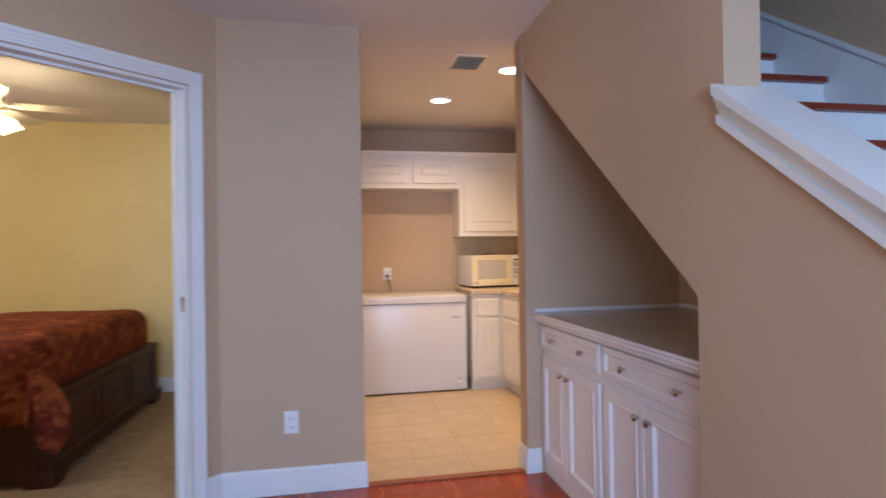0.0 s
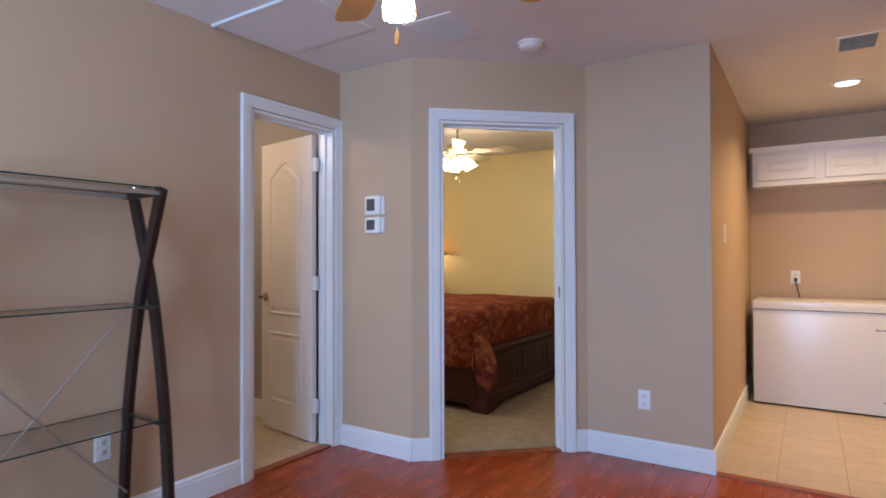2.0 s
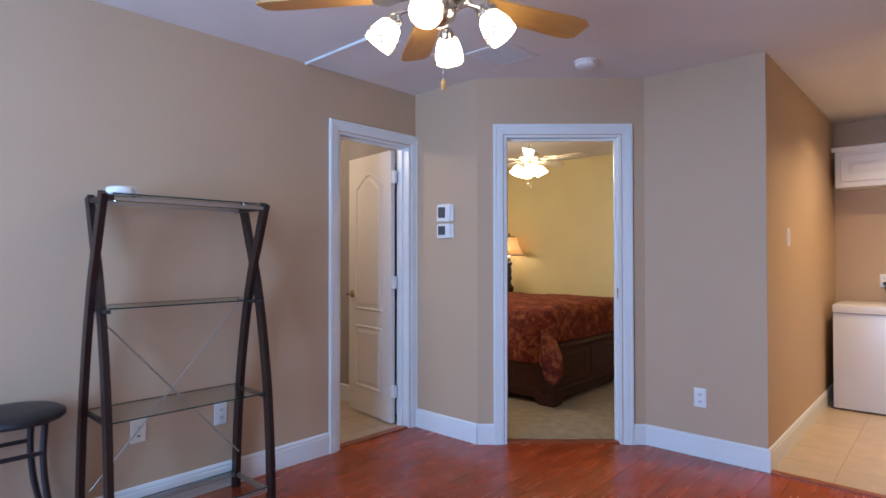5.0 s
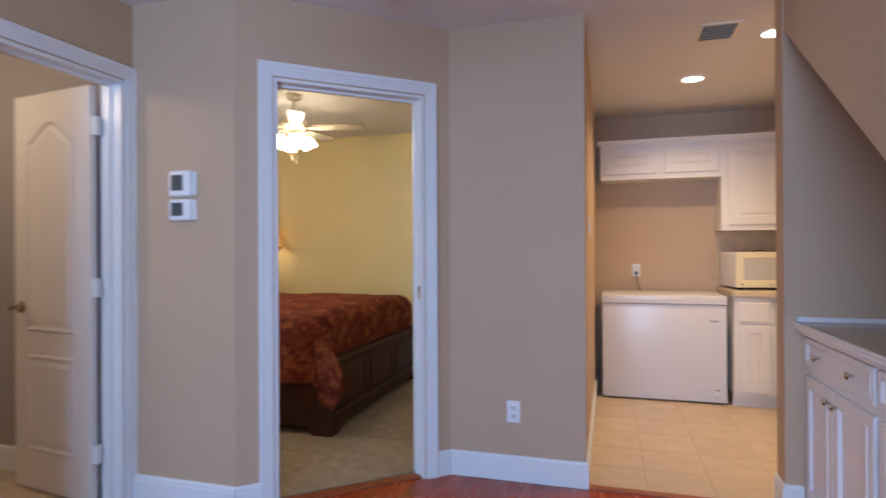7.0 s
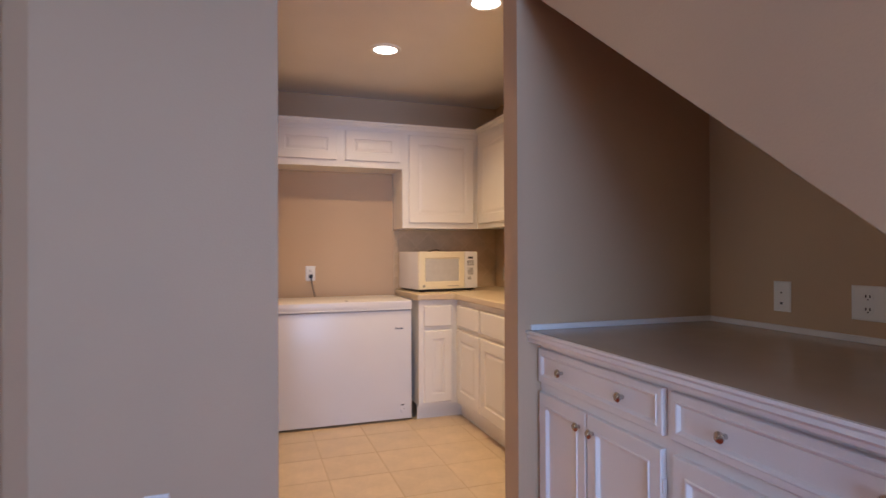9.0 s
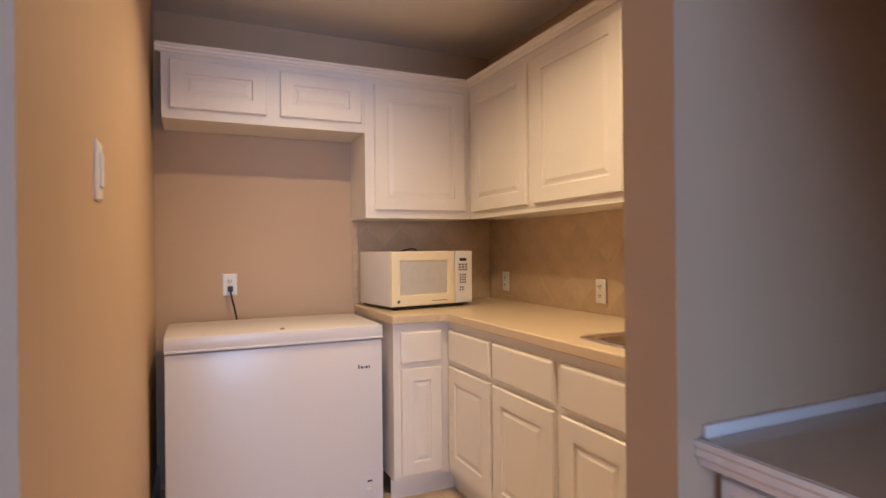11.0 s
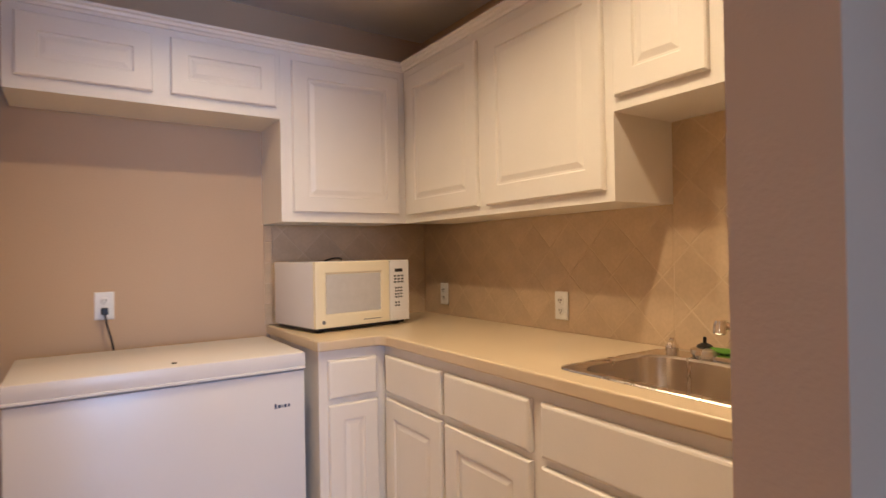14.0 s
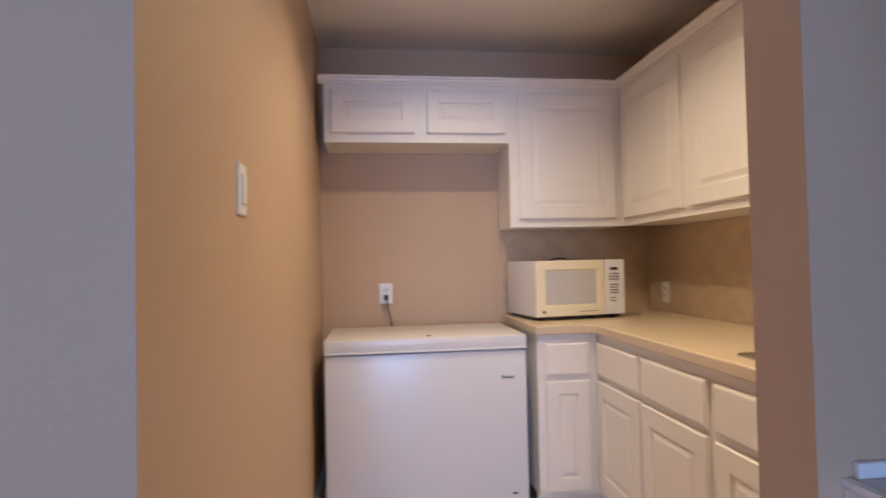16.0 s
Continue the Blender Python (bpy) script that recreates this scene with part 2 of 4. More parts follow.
def tube(points, r, seg=8, r_end=None):
    """A round rod along a polyline."""
    pts = [Vector(p) for p in points]
    rings, up = [], None
    for i, p in enumerate(pts):
        d = (pts[min(i + 1, len(pts) - 1)] - pts[max(i - 1, 0)]).normalized()
        ref = Vector((0, 0, 1)) if abs(d.z) < 0.9 else Vector((1, 0, 0))
        s = d.cross(ref).normalized() if up is None else (up - d * up.dot(d)).normalized()
        up = s
        t = d.cross(s)
        k = i / max(1, len(pts) - 1)
        rad = r + ((r_end if r_end is not None else r) - r) * k
        rings.append([p + rad * (math.cos(2 * math.pi * j / seg) * s + math.sin(2 * math.pi * j / seg) * t) for j in range(seg)])
    return loft(rings)


def bar(points, w, d, axis):
    """A rectangular bar along a polyline; w across axis, d along axis."""
    pts = [Vector(p) for p in points]
    a = Vector(axis)
    rings = []
    for i, p in enumerate(pts):
        t = (pts[min(i + 1, len(pts) - 1)] - pts[max(i - 1, 0)]).normalized()
        s = t.cross(a).normalized()
        rings.append([p + s * w / 2 + a * d / 2, p - s * w / 2 + a * d / 2, p - s * w / 2 - a * d / 2, p + s * w / 2 - a * d / 2])
    return loft(rings)


def smooth_points(points, n=6):
    """Catmull-Rom samples through the points."""
    p = [Vector(q) for q in points]
    p = [2 * p[0] - p[1], *p, 2 * p[-1] - p[-2]]
    out = []
    for i in range(1, len(p) - 2):
        for k in range(n):
            t = k / n
            out.append(0.5 * (2 * p[i] + (p[i + 1] - p[i - 1]) * t + (2 * p[i - 1] - 5 * p[i] + 4 * p[i + 1] - p[i + 2]) * t * t + (3 * p[i] - p[i - 1] - 3 * p[i + 1] + p[i + 2]) * t ** 3))
    out.append(p[-2])
    return out


def rrect(x0, y0, x1, y1, r, z, seg=5):
    pts = []
    for cx, cy, a0 in ((x1 - r, y1 - r, 0), (x0 + r, y1 - r, 90), (x0 + r, y0 + r, 180), (x1 - r, y0 + r, 270)):
        for k in range(seg + 1):
            a = radians(a0 + 90 * k / seg)
            pts.append((cx + r * math.cos(a), cy + r * math.sin(a), z))
    return pts


def panel(w, h, rings):
    """A moulded board: width along x, height along z, front at -y; rings are (inset, proud)."""
    out = []
    for i, y in rings:
        out.append([(i, -y, i), (w - i, -y, i), (w - i, -y, h - i), (i, -y, h - i)])
    return loft(out)


def mesh_of(name, bm, mats, smooth=None):
    me = bpy.data.meshes.new(name)
    bm.to_mesh(me)
    bm.free()
    for m in mats if isinstance(mats, (list, tuple)) else (mats,):
        me.materials.append(m)
    if smooth:
        me.polygons.foreach_set("use_smooth", [True] * len(me.polygons))
        me.set_sharp_from_angle(angle=radians(smooth))
    return me


def part(name, bm, material, parent, label="", smooth=None, m=None):
    ob = new(name, mesh_of(name, bm, material, smooth))
    ob.parent = parent
    if m is not None:
        ob.matrix_basis = m
    return tagged(ob, label)


def thing(name, label, category, m=None, group=""):
    ob = new(name)
    ob.empty_display_size = 0.1
    ob.matrix_basis = m or Matrix()
    return tagged(ob, label, category, group)


def solid(name, bm, material, label, category, m=None, group="", smooth=None):
    ob = new(name, mesh_of(name, bm, material, smooth))
    if m is not None:
        ob.matrix_basis = m
    return tagged(ob, label, category, group)


def built(name, bm, mats, label="", m=None, smooth=None):
    ob = new(name, mesh_of(name, bm, mats, smooth))
    if m is not None:
        ob.matrix_basis = m
    return tagged(ob, label, kind="structure")


# ---- structure ----
H = 2.43                     # ceiling
WX, EX = -2.11, 1.95         # west and east walls of the room
TY, HY = 2.435, 3.18         # thermostat wall, hall wall
A, B = Vector((-1.525, 2.435)), Vector((-0.70, 3.18))
D = (B - A).normalized()
NRM = Vector((-D.y, D.x))
LEN = (B - A).length
KX, KY = 0.018, 5.655          # kitchen west and back walls
SX = 0.915                   # stair wall
NE = 1.855                   # back wall of the alcove under the stairs
T = 0.12
SY, SYK = 3.157, 3.278      # stub wall faces


def room_of(p):
    if p.x < KX - 0.05 and p.y > 2.45 and (Vector((p.x, p.y)) - A).dot(NRM) > 0.06 and p.x > -4.05 and not (p.x < WX - 0.02 and p.y < 2.62):
        return 1
    if p.x < WX - 0.06 and 0.8 < p.y < 2.62 and p.x > -4.05:
        return 2
    return 0


def wall(name, bm, label):
    bmesh.ops.recalc_face_normals(bm, faces=bm.faces[:])
    for f in bm.faces:
        f.material_index = room_of(f.calc_center_median() + f.normal * 0.03)
    return built(name, bm, (PAINT, YELLOW, GREYP), label)


BATH = (1.735, 2.38)
wall("wall_west", boxes((WX - T, -2.65, 0, WX, BATH[0], H), (WX - T, BATH[1], 0, WX, TY, H), (WX - T, BATH[0], 2.05, WX, BATH[1], H)), "taupe painted wall with a bathroom door")
AB = Vector((-1.571, 2.555))
wall("wall_thermostat", prism([(WX - T, TY), tuple(A), tuple(AB), (WX - T, 2.555)], 0, H), "taupe painted short wall with two thermostats")
BB = Vector((-0.746, 3.30))
O0, O1 = 0.178, 0.957
q0, q1 = A + D * O0, A + D * O1
bm = prism([tuple(A), tuple(q0), tuple(q0 + NRM * T), tuple(AB)], 0, H)
prism([tuple(q1), tuple(B), tuple(BB), tuple(q1 + NRM * T)], 0, H, bm)
prism([tuple(q0), tuple(q1), tuple(q1 + NRM * T), tuple(q0 + NRM * T)], 2.05, H, bm)
wall("wall_angled", bm, "taupe painted angled wall with the bedroom doorway")
wall("wall_hall", prism([tuple(B), (KX, HY), (KX, 3.30), tuple(BB)], 0, H), "taupe painted hall wall beside the kitchenette")
wall("wall_kitchen_west", boxes((KX - T, 3.30, 0, KX, KY, H)), "taupe painted kitchenette side wall")
wall("wall_kitchen_back", boxes((KX - T, KY, 0, EX + T, KY + T, H)), "taupe painted kitchenette back wall")
wall("wall_east", boxes((EX, -2.65, 0, EX + T, KY, 5.0)), "taupe painted wall along the stairs and kitchenette")
wall("wall_stub", boxes((0.91, SY, 0, EX, SYK, H)), "taupe painted stub wall between alcove and kitchenette")
wall("wall_bedroom_north", boxes((-4.07, 5.66, 0, KX - T, 5.78, H)), "yellow painted bedroom wall")
wall("wall_bedroom_west", boxes((-4.07, 0.78, 0, -3.95, 2.8, H), (-4.07, 3.45, 0, -3.95, 5.66, H), (-4.07, 2.8, 0, -3.95, 3.45, 0.9), (-4.07, 2.8, 2.1, -3.95, 3.45, H)), "yellow painted bedroom side wall")
wall("wall_bath_north", boxes((-3.95, 2.56, 0, WX - T, 2.68, H)), "painted wall between bathroom and bedroom")
wall("wall_bath_south", boxes((-3.95, 0.78, 0, WX - T, 0.90, H)), "painted bathroom wall")
# south wall with a wide window for the daylight
wall("wall_south", boxes((WX, -2.77, 0, -1.47, -2.65, H), (0.7, -2.77, 0, EX, -2.65, H), (-1.47, -2.77, 0, 0.7, -2.65, 0.5), (-1.47, -2.77, 2.2, 0.7, -2.65, H)), "taupe painted wall with a wide window")
built("window_2", boxes((-4.04, 2.8, 0.9, -3.98, 2.85, 2.1), (-4.04, 3.40, 0.9, -3.98, 3.45, 2.1), (-4.04, 2.85, 0.9, -3.98, 3.40, 0.95), (-4.04, 2.85, 2.05, -3.98, 3.40, 2.1)), TRIM, "white painted bedroom window frame")
win = built("window_1", boxes((-1.47, -2.75, 0.5, -1.41, -2.67, 2.2), (0.64, -2.75, 0.5, 0.7, -2.67, 2.2), (-1.41, -2.75, 2.14, 0.64, -2.67, 2.2), (-1.41, -2.75, 0.5, 0.64, -2.67, 0.56), (-0.43, -2.75, 0.56, -0.37, -2.67, 2.14)), TRIM, "white painted window frame")

# stair wall: raked soffit edge below, knee wall and post
SL = 0.73


def yz_prism(points, x0, x1, bm=None):
    bm = bm or bmesh.new()
    a = [bm.verts.new((x0, y, z)) for y, z in points]
    b = [bm.verts.new((x1, y, z)) for y, z in points]
    n = len(points)
    bm.faces.new(a)
    bm.faces.new(b[::-1])
    for i in range(n):
        bm.faces.new((a[i], b[i], b[(i + 1) % n], a[(i + 1) % n]))
    bmesh.ops.recalc_face_normals(bm, faces=bm.faces[:])
    return bm


YE, ZE = 1.657, 1.09
YP, ZP = 1.53, 1.59
SOFF = 0.763
bm = yz_prism([(-0.2, 0), (YE, 0), (YE, ZE), (YP, ZP), (-0.2, ZP - SL * (YP + 0.2))], SX, SX + 0.115)
yz_prism([(YE, ZE), (SY, ZE + SOFF * (SY - YE)), (SY, H), (YP, H), (YP, ZP)], SX, SX + 0.115, bm)
wall("wall_stair", bm, "taupe painted stair wall with raked soffit edge and knee wall")
wall("wall_stair_upper", boxes((SX, 0.6, H + 0.1, SX + 0.115, 4.5, 5.0), (SX + 0.115, 0.5, H + 0.1, EX, 0.6, 5.0), (SX + 0.115, 4.5, 2.73, EX, 4.6, 5.0)), "taupe painted upper stairwell walls")
built("ceiling", boxes((-4.07, -2.77, H, SX, 5.78, H + 0.1), (SX, SY, H, EX + T, 5.78, H + 0.1), (SX, -2.77, H, EX + T, 0.6, H + 0.1), (SX, 0.5, 5.0, EX + T, 4.6, 5.1)), CEIL, "off-white textured ceiling")

# raked cap with bed mould on the knee wall
cap = built("trim", yz_prism([(YP + 0.008, ZP + 0.050), (YP + 0.008, ZP + 0.082), (-0.24, ZP + 0.082 - SL * (YP + 0.248)), (-0.24, ZP + 0.050 - SL * (YP + 0.248))], SX - 0.035, SX + 0.15), TRIM, "white painted raked cap on the knee wall")
for x0, z0, z1 in ((SX - 0.026, 0.036, 0.050), (SX - 0.018, 0.017, 0.035), (SX - 0.010, 0.000, 0.016), (SX - 0.020, -0.026, -0.001)):
    built("trim", yz_prism([(YP + 0.01, ZP + z0), (YP + 0.01, ZP + z1), (-0.22, ZP + z1 - SL * (YP + 0.23)), (-0.22, ZP + z0 - SL * (YP + 0.23))], x0, SX + 0.001), TRIM, "white painted moulding under the raked cap")

# stairs
RISE, RUN = 0.195, 0.277
stairs = built("stairs", yz_prism([(-0.16, 0), (3.4, 2.55), (3.4, 2.38), (0.17, 0)], 1.04, 1.94), PAINT, "staircase with white risers and dark cherry treads")
for k in range(14):
    yn, zn = 2.49 - (10 - k) * RUN, RISE * (k + 1)
    part("riser", boxes((1.032, yn + 0.025, zn - RISE, 1.945, yn + 0.04, zn - 0.028)), TRIM, stairs)
    part("tread", boxes((1.032, yn, zn - 0.027, 1.945, yn + RUN + 0.03, zn), bevel=0.006), TREAD, stairs)
built("trim", yz_prism([(-0.4, 0.0), (-0.4, 0.25), (3.1, 0.25 + 0.706 * 3.5), (3.1, 0.706 * 3.5 - 0.25), (-0.1, 0)], 1.946, EX), TRIM, "white painted stair skirt board")
built("trim", yz_prism([(-0.4, 0.25), (-0.4, 0.275), (3.1, 0.275 + 0.706 * 3.5), (3.1, 0.25 + 0.706 * 3.5)], 1.936, EX), TRIM, "white painted skirt board moulding")
built("floor_upper", boxes((SX + 0.115, 3.37, 2.6, EX, 4.5, 2.73)), CARPET, "upper stair landing")

# floors
built("floor", boxes((-4.07, -2.77, -0.10, EX + T, 5.78, -0.013)), JOINT, "cherry plank floor")
sub = bpy.data.objects["floor"]
carpet = prism([(-3.95, 2.68), (AB.x - 0.3, 2.68), (AB.x, 2.60), tuple(A + D * 0.13 + NRM * 0.10), tuple(B - D * 0.03 + NRM * 0.10), (BB.x, 3.30), (KX - T, 3.30), (KX - T, 5.66), (-3.95, 5.66)], -0.012, 0.006)
built("carpet", carpet, CARPET, "beige cut-pile bedroom carpet")


def baseboard(p0, p1, inward, h=0.134):
    """A moulded skirting board between two plan points; inward points into the room."""
    p0, p1, n = Vector(p0), Vector(p1), Vector(inward).normalized()
    prof = ((0, 0), (0.013, 0), (0.013, h - 0.028), (0.010, h - 0.024), (0.011, h - 0.014), (0.006, h - 0.004), (0, h))
    rings = [[(*(p + n * a), z) for a, z in prof] for p in (p0, p1)]
    return built("baseboard", loft(rings), TRIM, "white painted moulded baseboard")


baseboard((WX, -2.65), (WX, BATH[0] - 0.072), (1, 0))
baseboard((WX, TY), (A.x, TY), (0, -1))
baseboard(A, A + D * (O0 - 0.072), -NRM)
baseboard(A + D * (O1 + 0.072), B, -NRM)
baseboard((B.x, HY), (KX, HY), (0, -1))
baseboard((KX, HY - 0.0127), (KX, KY), (1, 0))
baseboard((0.91, SY), (0.985, SY), (0, -1))
baseboard((0.91, SY - 0.0127), (0.91, SYK + 0.0127), (-1, 0))
baseboard((SX, -0.2), (SX, YE), (-1, 0))
baseboard((-3.95, 5.66), (KX - T, 5.66), (0, -1))
baseboard((-3.95, 2.56), (WX - T, 2.56), (0, -1))
baseboard((-3.95, 0.9), (-3.95, 2.56), (1, 0))

CAS = ((0, 0), (0, 0.012), (0.012, 0.0135), (0.014, 0.0155), (0.026, 0.0150), (0.030, 0.0175), (0.042, 0.0165), (0.046, 0.0205), (0.062, 0.0205), (0.066, 0.017), (0.066, 0))


def door_frame(name, m, w, h, depth, label):
    """Casing on the room side, jambs through the wall; local x along the wall, -y into the room."""
    fr = new(name)
    fr.matrix_basis = m
    tagged(fr, label, kind="structure")
    g = 0.006
    for s in (0, 1):
        ring0 = [((-a - g if s == 0 else w + a + g), -b, 0) for a, b in CAS]
        ring1 = [((-a - g if s == 0 else w + a + g), -b, h + a + g) for a, b in CAS]
        part("casing", loft([ring0, ring1]), TRIM, fr)
    part("casing", loft([[(-a - g, -b, h + a + g) for a, b in CAS], [(w + a + g, -b, h + a + g) for a, b in CAS]]), TRIM, fr)
    for x0, x1 in ((0, 0.016), (w - 0.016, w)):
        part("jamb", boxes((x0, -0.003, 0, x1, depth + 0.003, h)), TRIM, fr)
    part("jamb", boxes((0.016, -0.003, h - 0.016, w - 0.016, depth + 0.003, h)), TRIM, fr)
    for x0, x1 in ((0.016, 0.028), (w - 0.028, w - 0.016)):
        part("stop", boxes((x0, 0.055, 0, x1, 0.075, h - 0.016)), TRIM, fr)
    part("stop", boxes((0.028, 0.055, h - 0.028, w - 0.028, 0.075, h - 0.016)), TRIM, fr)
    return fr


ang = math.degrees(math.atan2(D.y, D.x))
d1 = door_frame("door_1", pose(q0.x, q0.y, 0, 0, 0, ang), O1 - O0, 2.05, T, "white painted bedroom door frame, open")
part("strike_plate", boxes((O1 - O0 - 0.019, 0.02, 0.96, O1 - O0 - 0.0155, 0.045, 1.03)), BRASS, d1)
d2 = door_frame("door_2", pose(WX, BATH[0], 0, 0, 0, 90), BATH[1] - BATH[0], 2.05, T, "white painted bathroom door frame")
built("threshold", prism([tuple(q0 + NRM * 0.01), tuple(q1 + NRM * 0.01), tuple(q1 + NRM * 0.075), tuple(q0 + NRM * 0.075)], -0.012, 0.009), STRIP, "cherry wood threshold strip")
built("threshold", boxes((WX - 0.07, BATH[0], -0.012, WX - 0.01, BATH[1], 0.009)), STRIP, "cherry wood threshold strip")
built("threshold", boxes((KX + 0.013, 3.165, -0.012, 0.897, 3.215, 0.009)), STRIP, "cherry wood threshold strip")


# bathroom door leaf, open
def arch_door(w, h):
    bm = boxes((0, 0, 0.012, w, 0.035, h), bevel=0.002)
    return bm


leaf = thing("bathroom_door", "white two-panel arch-top door standing open into the bathroom", "door", pose(WX - T - 0.022, BATH[1] - 0.020, 0, 0, 0, 172.5))
LW = 0.60
part("leaf", arch_door(LW, 2.03), DOORP, leaf)


def moulding(points, w=0.026, d=0.012, y=0.035):
    """A closed raised moulding with a raised field inside, on the face at y."""
    c = sum((Vector(p) for p in points), Vector((0, 0))) / len(points)
    def inset(a, q):
        out = []
        for k, p in enumerate(q):
            e0 = (Vector(p) - Vector(q[k - 1])).normalized()
            e1 = (Vector(q[(k + 1) % len(q)]) - Vector(p)).normalized()
            n0, n1 = Vector((-e0.y, e0.x)), Vector((-e1.y, e1.x))
            b = (n0 + n1).normalized()
            out.append(tuple(Vector(p) + b * a / max(0.5, b.dot(n0))))
        return out
    rows = []
    for a, h in ((0, 0.0), (0.006, 0.008), (0.014, 0.009), (0.022, 0.001), (0.034, 0.001), (0.055, 0.006), (0.06, 0.006)):
        rows.append([(x, y + h, z) for x, z in inset(a, points)])
    return loft(rows, cap0=False)


x0, x1 = 0.11, LW - 0.11
arch = [(x0, 0.82), (x1, 0.82), (x1, 1.79)] + [(x1 + (x0 - x1) * k / 12, 1.79 + 0.10 * (0.5 - 0.5 * math.cos(2 * math.pi * k / 12)) ** 0.8) for k in range(1, 12)] + [(x0, 1.79)]
part("raised_panel", moulding(arch), DOORP, leaf)
part("raised_panel", moulding([(x0, 0.21), (x1, 0.21), (x1, 0.70), (x0, 0.70)]), DOORP, leaf)
for z in (0.25, 1.05, 1.83):
    part("hinge", boxes((-0.04, 0.008, z - 0.045, 0.002, 0.030, z + 0.045)), TRIM, leaf)
part("handle", tube([(LW - 0.06, 0.035, 0.94), (LW - 0.06, 0.085, 0.94), (LW - 0.075, 0.095, 0.94), (LW - 0.15, 0.095, 0.945)], 0.010), BRASS, leaf, "brass lever handle", 40)
part("rose", turned([(0.032, 0), (0.030, 0.008), (0.018, 0.014)]), BRASS, leaf, "", 40, pose(LW - 0.06, 0.035, 0.94, -90))


# wall plates
def plate(kind, m, label, material=PLASTIC, w=0.072, h=0.116):
    th = thing(kind, label, "wall plate", m)
    part("cover", panel(w, h, ((0, 0), (0, 0.003), (0.004, 0.006), (0.012, 0.0065))), material, th, "", None, pose(-w / 2, 0, -h / 2))
    if kind == "light_switch":
        part("rocker", boxes((-0.017, -0.011, -0.033, 0.017, -0.006, 0.033), bevel=0.002), material, th)
    elif kind == "phone_jack":
        part("jack", boxes((-0.005, -0.008, -0.030, 0.005, -0.006, -0.022)), DARK, th)
        part("jack", boxes((-0.003, -0.008, 0.012, 0.003, -0.006, 0.018)), DARK, th)
    elif kind == "outlet":
        for z in (-0.021, 0.021):
            face = part("receptacle", turned([(0.017, 0), (0.017, 0.0085), (0.015, 0.0095)], 16), material, th, "", 40, pose(0, 0, z, 90))
            part("slot", boxes((-0.008, -0.0115, z - 0.002, -0.005, -0.009, z + 0.007), (0.005, -0.0115, z - 0.002, 0.008, -0.009, z + 0.007), (-0.002, -0.0115, z - 0.010, 0.002, -0.009, z - 0.006)), DARK, th)
    return th


plate("outlet", pose(-0.355, HY, 0.365), "white duplex outlet on the hall wall")
plate("outlet", pose(WX, 0.957, 0.397, 0, 0, 90), "white duplex outlet on the wall behind the shelf unit")
plate("phone_jack", pose(WX, 0.545, 0.40, 0, 0, 90), "ivory jack plate on the wall behind the shelf unit", IVORY)
plate("light_switch", pose(KX, 3.733, 1.366, 0, 0, 90), "white rocker switch on the kitchenette side wall")
plate("phone_jack", pose(NE, 2.80, 1.018, 0, 0, -90), "white jack plate above the alcove counter")
plate("outlet", pose(NE, 2.48, 1.018, 0, 0, -90), "white double outlet plate above the alcove counter", PLASTIC, 0.116)
for z, s in ((1.545, 0.062), (1.42, 0.052)):
    th = thing("thermostat", "white wall thermostat with grey display", "thermostat", pose(-1.81, TY, z), "thermostats")
    part("housing", loft([rrect(-0.065, -s, 0.065, s, 0.016, 0), rrect(-0.065, -s, 0.065, s, 0.016, 0.018), rrect(-0.060, -s + 0.005, 0.060, s - 0.005, 0.013, 0.026), rrect(-0.052, -s + 0.012, 0.052, s - 0.012, 0.010, 0.028)]), PLASTIC, th, "", 35, pose(0, 0, 0, 90))
    part("display", boxes((-0.045, -0.030, -s * 0.55, 0.02, -0.0275, s * 0.65)), SCREEN, th)
    part("back_plate", boxes((0.05, -0.01, -s * 0.9, 0.08, 0, s * 0.9)), PLASTIC, th)

# ceiling fixtures
for x, y in ((0.71, 4.535), (1.036, 3.745)):
    th = thing("downlight", "lit recessed ceiling downlight with white trim", "ceiling light", pose(x, y, H), "kitchenette downlights")
    part("trim_ring", turned([(0.070, -0.002), (0.072, -0.008), (0.095, -0.004), (0.097, 0.0)], 32, cap0=False, cap1=False), PLASTIC, th, "", 40)
    part("bulb", turned([(0.01, -0.010), (0.05, -0.009), (0.069, -0.003), (0.069, 0.0)], 32), BULB, th, "", 40)
vent = thing("air_vent", "beige louvred ceiling air vent", "vent", pose(0.72, 3.645, H) @ Matrix.Scale(0.82, 4))
part("frame", boxes((-0.13, -0.17, -0.008, -0.105, 0.17, 0), (0.105, -0.17, -0.008, 0.13, 0.17, 0), (-0.105, -0.17, -0.008, 0.105, -0.145, 0), (-0.105, 0.145, -0.008, 0.105, 0.17, 0)), IVORY, vent)
# dark sheet on the ceiling, painted as the shade between the slats
part("duct_shadow", boxes((-0.105, -0.145, -0.002, 0.105, 0.145, 0)), SCREEN, vent)
for k in range(9):
    part("slat", boxes((-0.105, -0.0105, -0.0012, 0.105, 0.0105, 0.0012)), IVORY, vent, "", None, pose(0, -0.13 + k * 0.0325, -0.008, 20))
gr = thing("return_grille", "flat white ceiling return grille", "vent", pose(-1.135, 2.19, H))
part("frame", boxes((-0.15, -0.16, -0.007, -0.125, 0.16, 0), (0.125, -0.16, -0.007, 0.15, 0.16, 0), (-0.125, -0.16, -0.007, 0.125, -0.135, 0), (-0.125, 0.135, -0.007, 0.125, 0.16, 0)), CEIL, gr)
